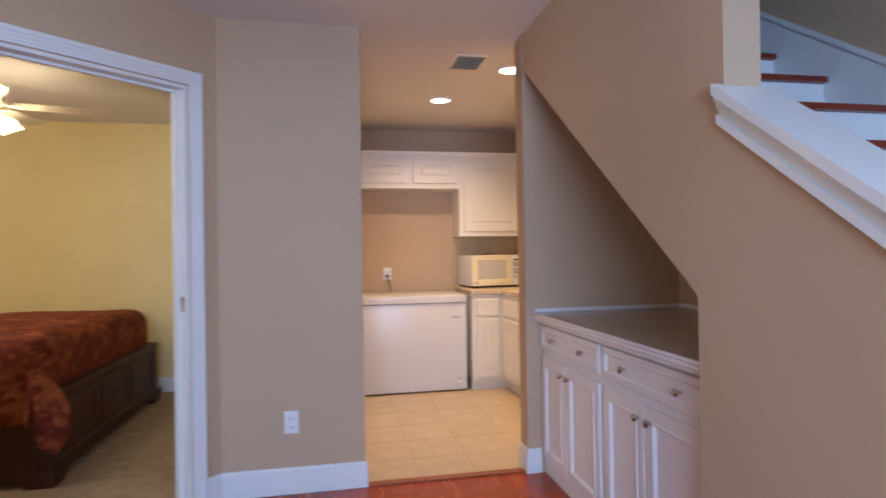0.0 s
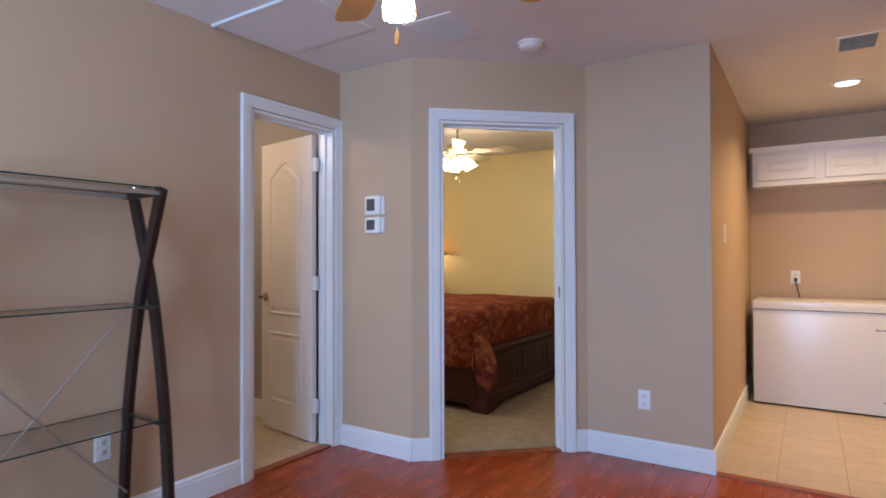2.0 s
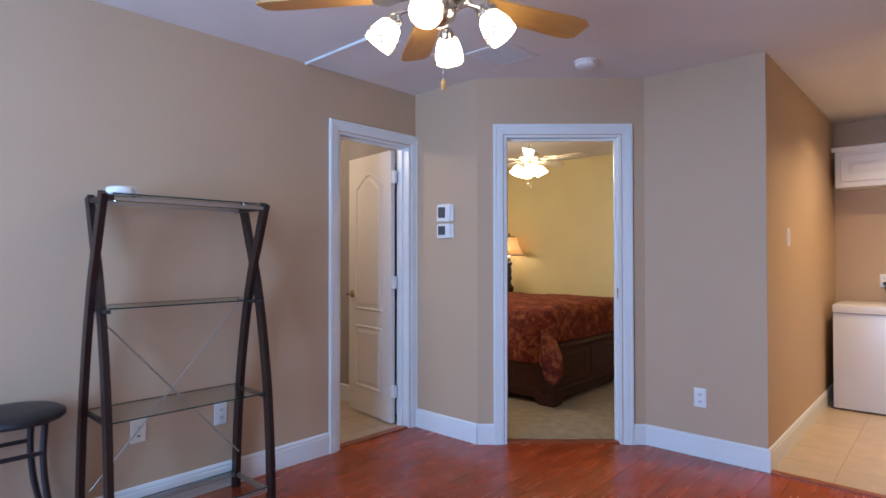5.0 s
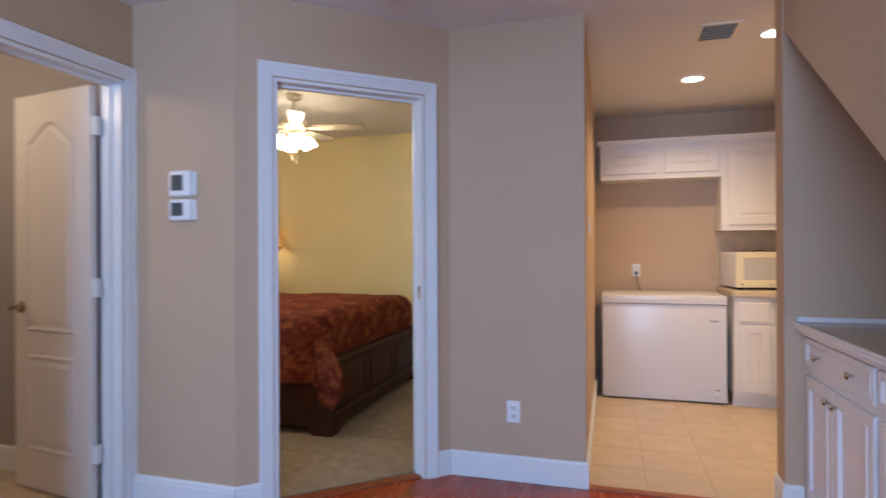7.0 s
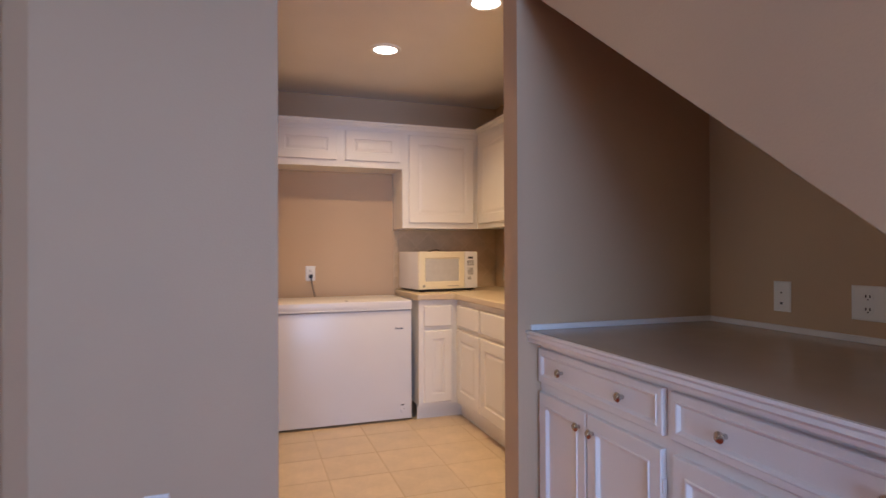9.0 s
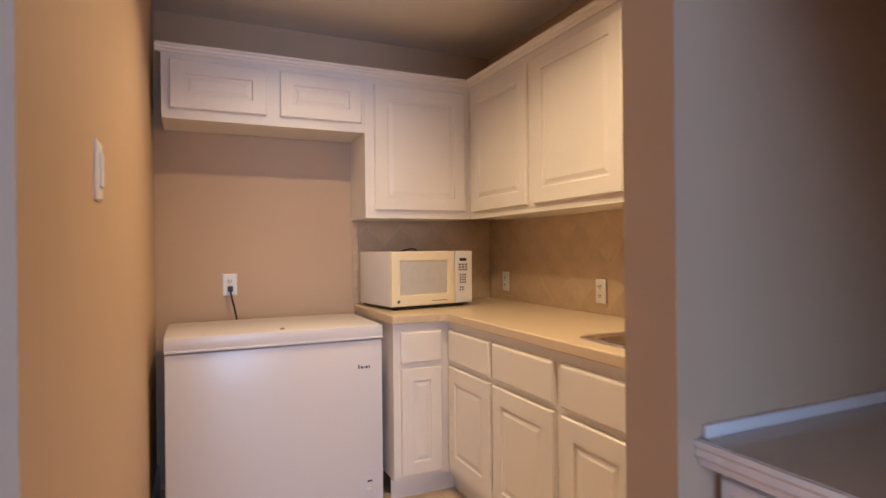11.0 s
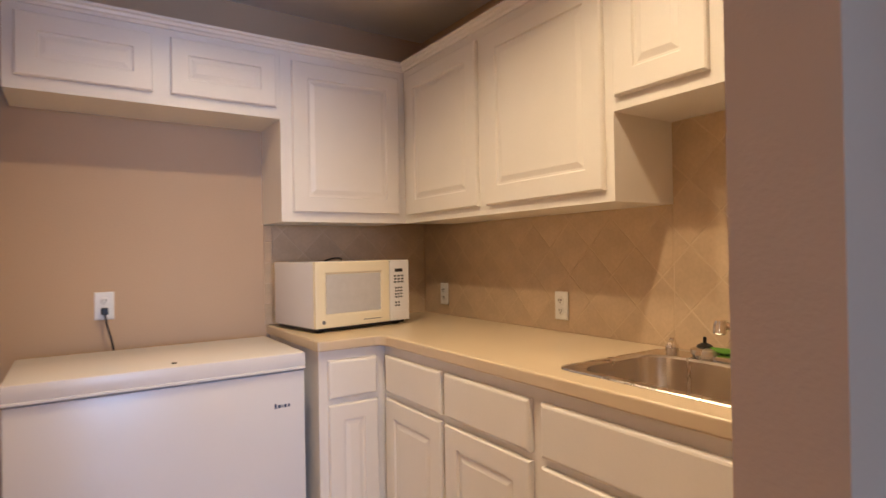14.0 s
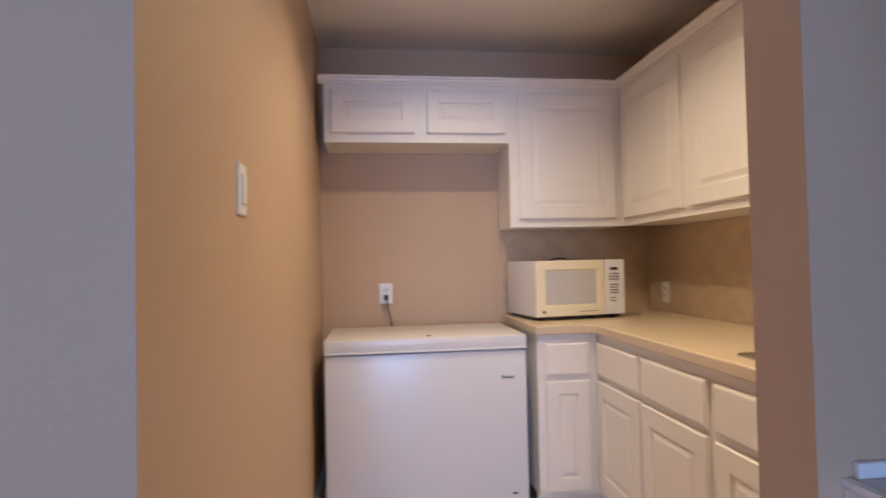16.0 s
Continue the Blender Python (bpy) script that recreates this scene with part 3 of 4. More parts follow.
for k in range(14):
    part("slat", boxes((-0.125, -0.0105, -0.001, 0.125, 0.0105, 0.001)), CEIL, gr, "", None, pose(0, -0.125 + k * 0.0192, -0.006, 12))
hatch = thing("attic_hatch", "painted attic hatch panel with white trim", "hatch", pose(-1.76, 1.735, H))
part("panel", boxes((-0.33, -0.24, -0.010, 0.33, 0.24, 0)), CEIL, hatch)
part("trim_strip", boxes((-0.345, -0.256, -0.014, 0.345, -0.24, 0)), TRIM, hatch)
det = thing("smoke_detector", "round white smoke detector on the ceiling", "smoke detector", pose(-0.83, 2.63, H))
part("base", turned([(0.072, 0), (0.072, -0.012), (0.066, -0.014)], 32), PLASTIC, det, "", 40)
part("cover", turned([(0.064, -0.014), (0.062, -0.030), (0.050, -0.040), (0.02, -0.042)], 32), PLASTIC, det, "", 40)
bv = thing("air_vent", "beige louvred bedroom ceiling vent", "vent", pose(-1.58, 4.17, H))
part("frame", boxes((-0.15, -0.1, -0.008, 0.15, -0.08, 0), (-0.15, 0.08, -0.008, 0.15, 0.1, 0), (-0.15, -0.08, -0.008, -0.13, 0.08, 0), (0.13, -0.08, -0.008, 0.15, 0.08, 0)), IVORY, bv)
for k in range(6):
    part("slat", boxes((-0.13, -0.012, -0.0015, 0.13, 0.012, 0.0015)), IVORY, bv, "", None, pose(0, -0.065 + k * 0.026, -0.008, 38))


def ceiling_fan(m, label, metal, blade_mat, glow, turn, light_turn, drop, R, lattice):
    fan = thing("ceiling_fan", label, "ceiling fan", m)
    part("canopy", turned([(0.075, 0), (0.074, -0.03), (0.05, -0.055), (0.018, -0.06)]), metal, fan, "", 40)
    part("downrod", turned([(0.013, -0.05), (0.013, -drop + 0.07)]), metal, fan, "", 40)
    part("motor", turned([(0.03, -drop + 0.085), (0.085, -drop + 0.075), (0.115, -drop + 0.05), (0.12, -drop + 0.01), (0.10, -drop - 0.02), (0.06, -drop - 0.04)], 32), metal, fan, "", 30)
    for k in range(5):
        br = pose(0, 0, -drop, 0, 0, turn + 72 * k)
        part("blade_iron", loft([[(0.09, -0.018, 0.0), (0.09, 0.018, 0.0), (0.09, 0.018, -0.006), (0.09, -0.018, -0.006)], [(0.15, -0.012, -0.016), (0.15, 0.012, -0.016), (0.15, 0.012, -0.022), (0.15, -0.012, -0.022)], [(0.20, -0.05, -0.012), (0.20, 0.05, -0.012), (0.20, 0.05, -0.018), (0.20, -0.05, -0.018)], [(0.245, -0.02, -0.012), (0.245, 0.02, -0.012), (0.245, 0.02, -0.018), (0.245, -0.02, -0.018)]]), metal, fan, "", 40, br)
        out = [(0.19, -0.052), (R - 0.10, -0.070), (R - 0.03, -0.066), (R, -0.045), (R, 0.045), (R - 0.03, 0.066), (R - 0.10, 0.070), (0.19, 0.052)]
        bm = prism(out, -0.004, 0.003)
        part("blade", bm, blade_mat, fan, "", None, br @ pose(0, 0, -0.008, -11))
    z = -drop - 0.04
    part("light_hub", turned([(0.06, z), (0.066, z - 0.02), (0.055, z - 0.055), (0.03, z - 0.075), (0.012, z - 0.085)]), metal, fan, "", 40)
    reach = 0.16 if lattice else 0.11
    for k in range(4):
        a = pose(0, 0, z - 0.03, 0, 0, light_turn + 90 * k)
        part("arm", tube(smooth_points([(0.05, 0, 0), (reach * 0.63, 0, 0.018), (reach * 0.92, 0, 0.005), (reach, 0, -0.015)], 4), 0.007), metal, fan, "", 40, a)
        lm = a @ pose(reach - 0.002, 0, -0.010, 0, -38 if lattice else -28, 0)
        part("socket", turned([(0.018, 0.012), (0.026, 0.0), (0.028, -0.022)], 16), metal, fan, "", 40, lm)
        bell = [(0.027, -0.018), (0.040, -0.030), (0.051, -0.065), (0.055, -0.095), (0.053, -0.118), (0.04, -0.118), (0.01, -0.10)]
        if not lattice:
            bell = [(0.027, -0.018), (0.042, -0.030), (0.054, -0.062), (0.059, -0.092), (0.068, -0.116), (0.073, -0.122), (0.04, -0.116), (0.01, -0.10)]
        sh = part("glass_shade", turned(bell, 24), glow, fan, "lit bell-shaped glass shade", 40, lm)
        if lattice:
            bm = bmesh.new()
            for s in (1, -1):
                for i in range(12):
                    pts = []
                    for j in range(5):
                        t = j / 4
                        r = 0.0535 + 0.0025 * math.sin(math.pi * t)
                        an = 2 * math.pi * (i + s * t * 1.5) / 12
                        pts.append((r * math.cos(an), r * math.sin(an), -0.075 - 0.042 * t))
                    t2 = tube(pts, 0.0026, 4)
                    me = bpy.data.meshes.new("tmp")
                    t2.to_mesh(me)
                    t2.free()
                    bm.from_mesh(me)
                    bpy.data.meshes.remove(me)
            part("etched_lattice", bm, LATTICE, sh)
    for x, ln in ((0.02, 0.20), (-0.02, 0.16))[: 1 if lattice else 2]:
        part("pull_chain", tube([(x, 0, z - 0.07), (x, 0, z - 0.07 - ln)], 0.0016, 6), metal, fan)
        part("pull_fob", turned([(0.003, 0.018), (0.008, 0.005), (0.009, -0.012), (0.005, -0.024)], 12, (x, 0)), MAPLE if lattice else CREAMM, fan, "", 40, pose(0, 0, z - 0.09 - ln))
    return fan


ceiling_fan(pose(-0.53, 0.99, H), "brushed nickel ceiling fan with maple blades and four lit glass shades", NICKEL, MAPLE, GLOW, 71, 122, 0.245, 0.67, True)
ceiling_fan(pose(-2.20, 4.06, H) @ Matrix.Scale(0.82, 4), "white ceiling fan with four lit bell shades in the bedroom", CREAMM, CREAMM, GLOWB, 15, 48, 0.30, 0.68, False)


# ---- kitchenette cabinets ----
RAISED = ((0, 0), (0, 0.014), (0.005, 0.019), (0.070, 0.019), (0.074, 0.0115), (0.082, 0.011), (0.102, 0.0175), (0.104, 0.0175))
FLAT = ((0, 0), (0, 0.012), (0.004, 0.017), (0.010, 0.019))


def slim(rings, w, h):
    """Rings scaled to suit a small board."""
    k = min(1.0, 0.42 * min(w, h) / rings[-1][0])
    return [(a * k, b) for a, b in rings]


def cabinet(name, label, m, w, h, depth, doors, drawers, z0=0.0, toe=0.0, paint=CABP, style=RAISED, dstyle=FLAT, knobs=False, hole=False):
    """A face-framed unit. Local: x along the front, y into the wall; doors and drawers are (x0, z0, x1, z1)."""
    cab = thing(name, label, "cabinet", m)
    t = 0.018
    pieces = [("side_panel", (0, 0.02, z0 + toe, t, depth, z0 + h)), ("side_panel", (w - t, 0.02, z0 + toe, w, depth, z0 + h)), ("back_panel", (t, depth - 0.01, z0 + toe, w - t, depth, z0 + h)), ("bottom_panel", (t, 0.02, z0 + toe, w - t, depth - 0.01, z0 + toe + t))]
    if not hole:
        pieces.append(("top_panel", (t, 0.02, z0 + h - t, w - t, depth - 0.01, z0 + h)))
    for kind, dims in pieces:
        part(kind, boxes(dims), paint, cab)
    part("face_frame", boxes((0, 0, z0 + toe, w, 0.02, z0 + h)), paint, cab)
    if toe:
        part("toe_kick", boxes((0, 0.045, 0, w, 0.06, toe)), paint, cab)
    for kind, items, st in (("door", doors, style), ("drawer", drawers, dstyle)):
        for n, (a, b, c, d) in enumerate(items):
            dd = part(kind, panel(c - a, d - b, slim(st, c - a, d - b)), paint, cab, "", None, pose(a, -0.0005, b))
            if knobs:
                ks = ((c - a) * 0.25, (c - a) * 0.75) if kind == "drawer" else (((c - a) - 0.035,) if n % 2 == 0 else (0.035,))
                for kx in ks:
                    kz = (d - b) / 2 if kind == "drawer" else (d - b) - 0.055
                    part("knob", turned([(0.007, 0), (0.006, 0.012), (0.013, 0.016), (0.0155, 0.022), (0.011, 0.027), (0.003, 0.029)], 16), NICKEL, dd, "brushed nickel round knob", 40, pose(kx, -0.016, kz, 90))
                if kind == "door":
                    hx = 0 if n % 2 == 0 else c - a
                    for hz in (0.08, d - b - 0.10):
                        part("hinge", boxes((hx - 0.006, -0.016, hz - 0.02, hx + 0.006, -0.004, hz + 0.02)), paint, dd)
    return cab


BX, BY = 1.345, 5.0          # base fronts
UX, UY = 1.655, 5.352        # upper fronts
cabinet("base_cabinet", "narrow white base cabinet beside the chest freezer", pose(1.055, BY, 0), BX - 1.055, 0.85, KY - BY - 0.004, [(0.035, 0.125, 0.245, 0.635)], [(0.035, 0.66, 0.245, 0.81)], toe=0.10)
E = lambda y, x=BX: pose(x, y, 0, 0, 0, -90)
cabinet("base_cabinet", "white two-door base cabinet under the laminate counter", E(BY - 0.001), BY - 4.08, 0.85, EX - BX - 0.004, [(0.03, 0.14, 0.44, 0.635), (0.468, 0.14, 0.90, 0.635)], [(0.03, 0.66, 0.44, 0.81), (0.468, 0.66, 0.90, 0.81)], toe=0.10)
cabinet("sink_cabinet", "white sink base cabinet with false drawer front", E(4.079), 4.079 - SYK - 0.004, 0.85, EX - BX - 0.004, [(0.025, 0.14, 0.385, 0.635), (0.40, 0.14, 0.755, 0.635)], [(0.025, 0.66, 0.755, 0.81)], toe=0.10, hole=True)
cabinet("wall_cabinet", "white two-door wall cabinet above the freezer", pose(0.065, UY, 0), 1.03 - 0.065, 0.305, KY - UY - 0.004, [(0.035, 1.872, 0.465, 2.098), (0.53, 1.872, 0.945, 2.098)], [], z0=1.825)
cabinet("wall_cabinet", "white corner wall cabinet with one raised-panel door", pose(1.031, UY, 0), UX - 1.031, 0.755, KY - UY - 0.004, [(0.05, 1.418, 0.585, 2.09)], [], z0=1.375)
cabinet("wall_cabinet", "white two-door raised-panel wall cabinet", E(UY - 0.001, UX), UY - 4.055, 0.755, EX - UX - 0.002, [(0.05, 1.412, 0.615, 2.09), (0.675, 1.412, 1.265, 2.09)], [], z0=1.375)
cabinet("wall_cabinet", "short white wall cabinet above the sink", E(4.054, UX), 4.054 - SYK - 0.004, 0.48, EX - UX - 0.002, [(0.015, 1.69, 0.315, 2.09), (0.375, 1.69, 0.72, 2.09)], [], z0=1.65)
CROWN = ((0, 2.128), (0.010, 2.128), (0.014, 2.138), (0.022, 2.142), (0.024, 2.152), (0.034, 2.156), (0.034, 2.166), (0, 2.166))
built("trim", boxes((BX, BY + 0.045, 0, BX + 0.06, BY + 0.06, 0.10), (BX + 0.045, BY - 0.001, 0, BX + 0.06, BY + 0.045, 0.10)), CABP, "white painted toe kick corner")
built("trim", loft([[(0.04, UY - a, z) for a, z in CROWN], [(UX - a, UY - a, z) for a, z in CROWN]]), CABP, "white crown strip on the wall cabinets")
built("trim", loft([[(UX - a, UY - a, z) for a, z in CROWN], [(UX - a, SYK, z) for a, z in CROWN]]), CABP, "white crown strip on the wall cabinets")

# laminate counter with the sink cut-out
CT = 0.893
CX, CY = 1.32, 4.972
SK = (1.40, 3.42, 1.90, 4.07)


def slab(outer, holes, z0, z1):
    bm = bmesh.new()
    edges = []
    for loop in (outer, *holes):
        vs = [bm.verts.new((x, y, z0)) for x, y in loop]
        edges += [bm.edges.new((vs[i], vs[(i + 1) % len(vs)])) for i in range(len(vs))]
    fs = bmesh.ops.triangle_fill(bm, use_beauty=True, edges=edges)["geom"]
    faces = [f for f in fs if isinstance(f, bmesh.types.BMFace)]
    ex = bmesh.ops.extrude_face_region(bm, geom=faces)["geom"]
    bmesh.ops.translate(bm, verts=[v for v in ex if isinstance(v, bmesh.types.BMVert)], vec=(0, 0, z1 - z0))
    bmesh.ops.recalc_face_normals(bm, faces=bm.faces[:])
    return bm


corner = [(CX - 0.045 + 0.045 * math.sin(radians(a)), CY - 0.045 + 0.045 * math.cos(radians(a))) for a in range(0, 91, 15)]
outer = [(1.045, KY - 0.001), (1.045, CY)] + corner + [(CX, SYK + 0.001), (EX - 0.001, SYK + 0.001), (EX - 0.001, KY - 0.001)]
hole = [(x, y) for x, y, _ in rrect(SK[0] + 0.02, SK[1] + 0.02, SK[2] - 0.02, SK[3] - 0.02, 0.05, 0)]
ctop = thing("countertop", "beige laminate L-shaped kitchenette countertop", "countertop")
top = part("slab", slab(outer, [hole], CT - 0.042, CT), LAM, ctop)
bev = top.modifiers.new("bevel", "BEVEL")
bev.width, bev.segments, bev.limit_method, bev.angle_limit = 0.007, 3, "ANGLE", radians(50)

part("end_cap", boxes((1.0435, CY + 0.004, CT - 0.040, 1.0452, KY - 0.002, CT - 0.006)), LAM, ctop)

# sink
sink = thing("sink", "stainless steel single-bowl drop-in sink", "sink", pose(0, 0, CT))
sx0, sy0, sx1, sy1 = SK
rings = [rrect(sx0, sy0, sx1, sy1, 0.045, 0.001), rrect(sx0 + 0.003, sy0 + 0.003, sx1 - 0.003, sy1 - 0.003, 0.043, 0.005), rrect(sx0 + 0.028, sy0 + 0.028, sx1 - 0.105, sy1 - 0.028, 0.095, 0.0045), rrect(sx0 + 0.034, sy0 + 0.034, sx1 - 0.111, sy1 - 0.034, 0.095, -0.002),
         rrect(sx0 + 0.042, sy0 + 0.042, sx1 - 0.119, sy1 - 0.042, 0.10, -0.12), rrect(sx0 + 0.052, sy0 + 0.052, sx1 - 0.129, sy1 - 0.052, 0.10, -0.155), rrect(sx0 + 0.085, sy0 + 0.085, sx1 - 0.162, sy1 - 0.085, 0.07, -0.17)]
part("bowl", loft(rings, cap0=False), STEEL, sink, "", 35)
part("drain", turned([(0.045, -0.1695), (0.045, -0.166), (0.030, -0.1675), (0.01, -0.172)], 24, ((sx0 + sx1) / 2 - 0.04, (sy0 + sy1) / 2)), CHROME, sink, "", 40)
FX, FY = 1.852, 3.745
fau = thing("faucet", "chrome single-lever faucet on the sink deck", "faucet", pose(FX, FY, CT + 0.005) @ Matrix.Scale(0.98, 4))
part("deck_plate", loft([rrect(-0.03, -0.13, 0.03, 0.13, 0.028, 0.0), rrect(-0.028, -0.127, 0.028, 0.127, 0.026, 0.008), rrect(-0.018, -0.11, 0.018, 0.11, 0.016, 0.014)]), CHROME, fau, "", 40)
part("body", turned([(0.024, 0.010), (0.024, 0.06), (0.021, 0.075), (0.024, 0.085), (0.020, 0.105), (0.008, 0.115)]), CHROME, fau, "", 40)
part("spout", tube(smooth_points([(-0.005, 0.0, 0.040), (-0.03, 0.012, 0.08), (-0.06, 0.024, 0.108), (-0.09, 0.036, 0.118), (-0.10, 0.040, 0.112)], 6), 0.016, 12, 0.012), CHROME, fau, "", 50)
part("spray_head", turned([(0.015, 0.012), (0.018, 0.0), (0.018, -0.022), (0.014, -0.026)], 16), CHROME, fau, "", 40, pose(-0.102, 0.041, 0.116, 0, 8, 0))
part("lever", tube(smooth_points([(0.0, 0, 0.10), (-0.018, 0.012, 0.135), (-0.040, 0.026, 0.165)], 5), 0.008, 10, 0.006), CHROME, fau, "", 50)
part("lever_ball", turned([(0.004, -0.014), (0.012, -0.009), (0.015, 0), (0.012, 0.009), (0.004, 0.014)], 16), CHROME, fau, "", 50, pose(-0.043, 0.028, 0.172))
st = thing("sink_strainer", "steel sink strainer with black stopper knob", "strainer", pose(1.848, 3.89, CT + 0.005))
part("basket", turned([(0.034, 0), (0.042, 0.010), (0.040, 0.024), (0.026, 0.030)]), STEEL, st, "", 40)
part("stopper", turned([(0.024, 0.028), (0.022, 0.036), (0.012, 0.041), (0.005, 0.043), (0.005, 0.060), (0.002, 0.062)]), DARK, st, "", 40)
sp = solid("sponge", boxes((-0.02, -0.048, 0, 0.02, 0.048, 0.016), bevel=0.005), SPONGE, "green kitchen sponge on the sink deck", "sponge", pose(1.862, 3.825, CT + 0.02, 0, 14, 8))
scr = thing("faucet_aerator", "small loose chrome faucet fitting on the sink deck", "faucet part", pose(1.855, 4.005, CT + 0.005) @ Matrix.Scale(1.35, 4))
part("cap", turned([(0.014, 0), (0.016, 0.012), (0.010, 0.02), (0.006, 0.034)], 16), CHROME, scr, "", 40)
part("wing", tube([(-0.028, -0.012, 0.022), (0, 0, 0.028), (0.028, 0.014, 0.020)], 0.005), CHROME, scr, "", 40)
tap = thing("wall_valve", "small black and chrome valve on the tiled wall", "valve", pose(EX - 0.012, 3.60, 1.0, 0, -90, 0) @ Matrix.Scale(0.72, 4))
part("stem", turned([(0.016, 0), (0.012, 0.012), (0.012, 0.04)], 16), CHROME, tap, "", 40)
part("cap", turned([(0.015, 0.04), (0.017, 0.05), (0.012, 0.065)], 16), DARK, tap, "", 40)

for m, lb in ((pose(0.372, KY, 1.028), "white outlet with the freezer cord above the freezer"), (pose(EX - 0.010, 5.44, 1.005, 0, 0, -90), "white outlet on the tiled splashback"), (pose(EX - 0.010, 4.57, 1.0, 0, 0, -90), "white outlet on the tiled splashback by the sink")):
    plate("outlet", m, lb)
cord = thing("power_cord", "dark freezer power cord plugged into the outlet", "cord", pose(0.372, KY - 0.012, 1.008))
part("plug", boxes((-0.013, -0.032, -0.015, 0.013, 0.002, 0.013), bevel=0.004), DARK, cord)
part("cable", tube(smooth_points([(0, -0.028, -0.01), (0.008, -0.034, -0.06), (0.022, -0.03, -0.12), (0.03, -0.05, -0.2), (0.035, -0.06, -0.5)], 5), 0.0045), DARK, cord, "", 60)

# chest freezer
fz = thing("chest_freezer", "white chest freezer with a flat lid", "freezer", pose(0.078, 5.035, 0))
FW, FD = 0.935, 0.53
part("body", boxes((0, 0, 0.015, FW, FD, 0.782), bevel=0.012), WHITE, fz, "", 40)
part("gasket", boxes((0.012, 0.010, 0.780, FW - 0.012, FD - 0.01, 0.792)), GREYP, fz)
part("lid", boxes((-0.003, -0.008, 0.791, FW + 0.003, FD + 0.004, 0.852), bevel=0.014), WHITE, fz, "", 40)
part("lid_lip", boxes((0.0, -0.011, 0.787, FW, 0.004, 0.797), bevel=0.003), WHITE, fz)
part("lock", turned([(0.010, 0), (0.009, 0.004), (0.004, 0.005)], 16), PRINT, fz, "", None, pose(0.48, 0.05, 0.852))
part("badge", boxes((0.815, -0.0015, 0.648, 0.822, 0, 0.666), (0.828, -0.0015, 0.648, 0.838, 0, 0.660), (0.843, -0.0015, 0.648, 0.846, 0, 0.660), (0.851, -0.0015, 0.648, 0.861, 0, 0.660), (0.866, -0.0015, 0.648, 0.873, 0, 0.660)), BLUEP, fz)
part("control_panel", boxes((0.84, -0.002, 0.045, 0.893, 0, 0.145), bevel=0.0008), WHITE, fz)
part("dial", turned([(0.017, 0), (0.015, 0.010), (0.012, 0.012)], 20), WHITE, fz, "", 40, pose(0.866, -0.002, 0.075, 90))
part("indicator", boxes((0.855, -0.004, 0.112, 0.878, -0.002, 0.12)), DARK, fz)

# microwave
mw = thing("microwave", "cream and white countertop microwave oven", "microwave", pose(1.11, 5.165, CT, 0, 0, 9))
MW, MD, MH = 0.50, 0.38, 0.302
part("body", boxes((0, 0.02, 0.018, MW, MD, MH), bevel=0.006), WHITE, mw, "", 40)
part("foot", boxes((0.03, 0.04, 0, 0.06, 0.07, 0.02)), DARK, mw)
part("foot", boxes((MW - 0.06, 0.04, 0, MW - 0.03, 0.07, 0.02)), DARK, mw)
# black slab filling the gap between the feet, in place of the shadow there
part("base_shadow_gap", boxes((0.01, 0.03, 0.006, MW - 0.01, MD - 0.02, 0.018)), DARK, mw)
part("foot", boxes((0.03, MD - 0.07, 0, 0.06, MD - 0.04, 0.02)), DARK, mw)
part("foot", boxes((MW - 0.06, MD - 0.07, 0, MW - 0.03, MD - 0.04, 0.02)), DARK, mw)
door = part("door", loft([[(0, 0.02, 0.02), (0.385, 0.02, 0.02), (0.385, 0.02, MH), (0, 0.02, MH)], [(0, 0.002, 0.02), (0.385, 0.002, 0.02), (0.385, 0.002, MH), (0, 0.002, MH)], [(0.005, 0, 0.025), (0.38, 0, 0.025), (0.38, 0, MH - 0.005), (0.005, 0, MH - 0.005)], [(0.045, 0, 0.07), (0.345, 0, 0.07), (0.345, 0, MH - 0.045), (0.045, 0, MH - 0.045)], [(0.052, 0.006, 0.078), (0.338, 0.006, 0.078), (0.338, 0.006, MH - 0.053), (0.052, 0.006, MH - 0.053)]]), CREAM, mw)
part("window", boxes((0.053, 0.004, 0.079, 0.337, 0.007, MH - 0.054)), MESHW, door)
part("emblem", turned([(0.009, 0), (0.008, 0.0015)], 20), PRINT, door, "", None, pose(0.038, 0.0005, 0.045, 90))
part("print_line", boxes((0.24, -0.001, 0.040, 0.335, 0.0005, 0.043)), PRINT, door)
cp = part("control_panel", boxes((0.388, 0.0, 0.02, MW, 0.02, MH), bevel=0.002), PLASTIC, mw)
part("display", boxes((0.417, -0.001, 0.247, 0.462, 0.001, 0.262)), DARK, cp)
for r, z in enumerate((0.228, 0.214, 0.200, 0.172, 0.158, 0.144, 0.130, 0.104, 0.09)):
    for c in range(3 if r < 7 else 2):
        x = 0.418 + c * 0.021 if r < 3 else 0.422 + c * 0.016
        part("button", boxes((x - 0.007 if r < 3 else x - 0.005, -0.0015, z - 0.004, x + 0.007 if r < 3 else x + 0.005, 0.001, z + 0.004)), SCREEN, cp)
part("open_button", boxes((0.40, -0.002, 0.03, 0.488, 0.001, 0.065), bevel=0.0008), PLASTIC, cp)
part("cord", tube(smooth_points([(0.25, MD - 0.03, MH), (0.28, MD - 0.06, MH + 0.012), (0.33, MD - 0.05, MH + 0.012), (0.36, MD - 0.01, MH - 0.005)], 5), 0.004), DARK, mw, "", 60)

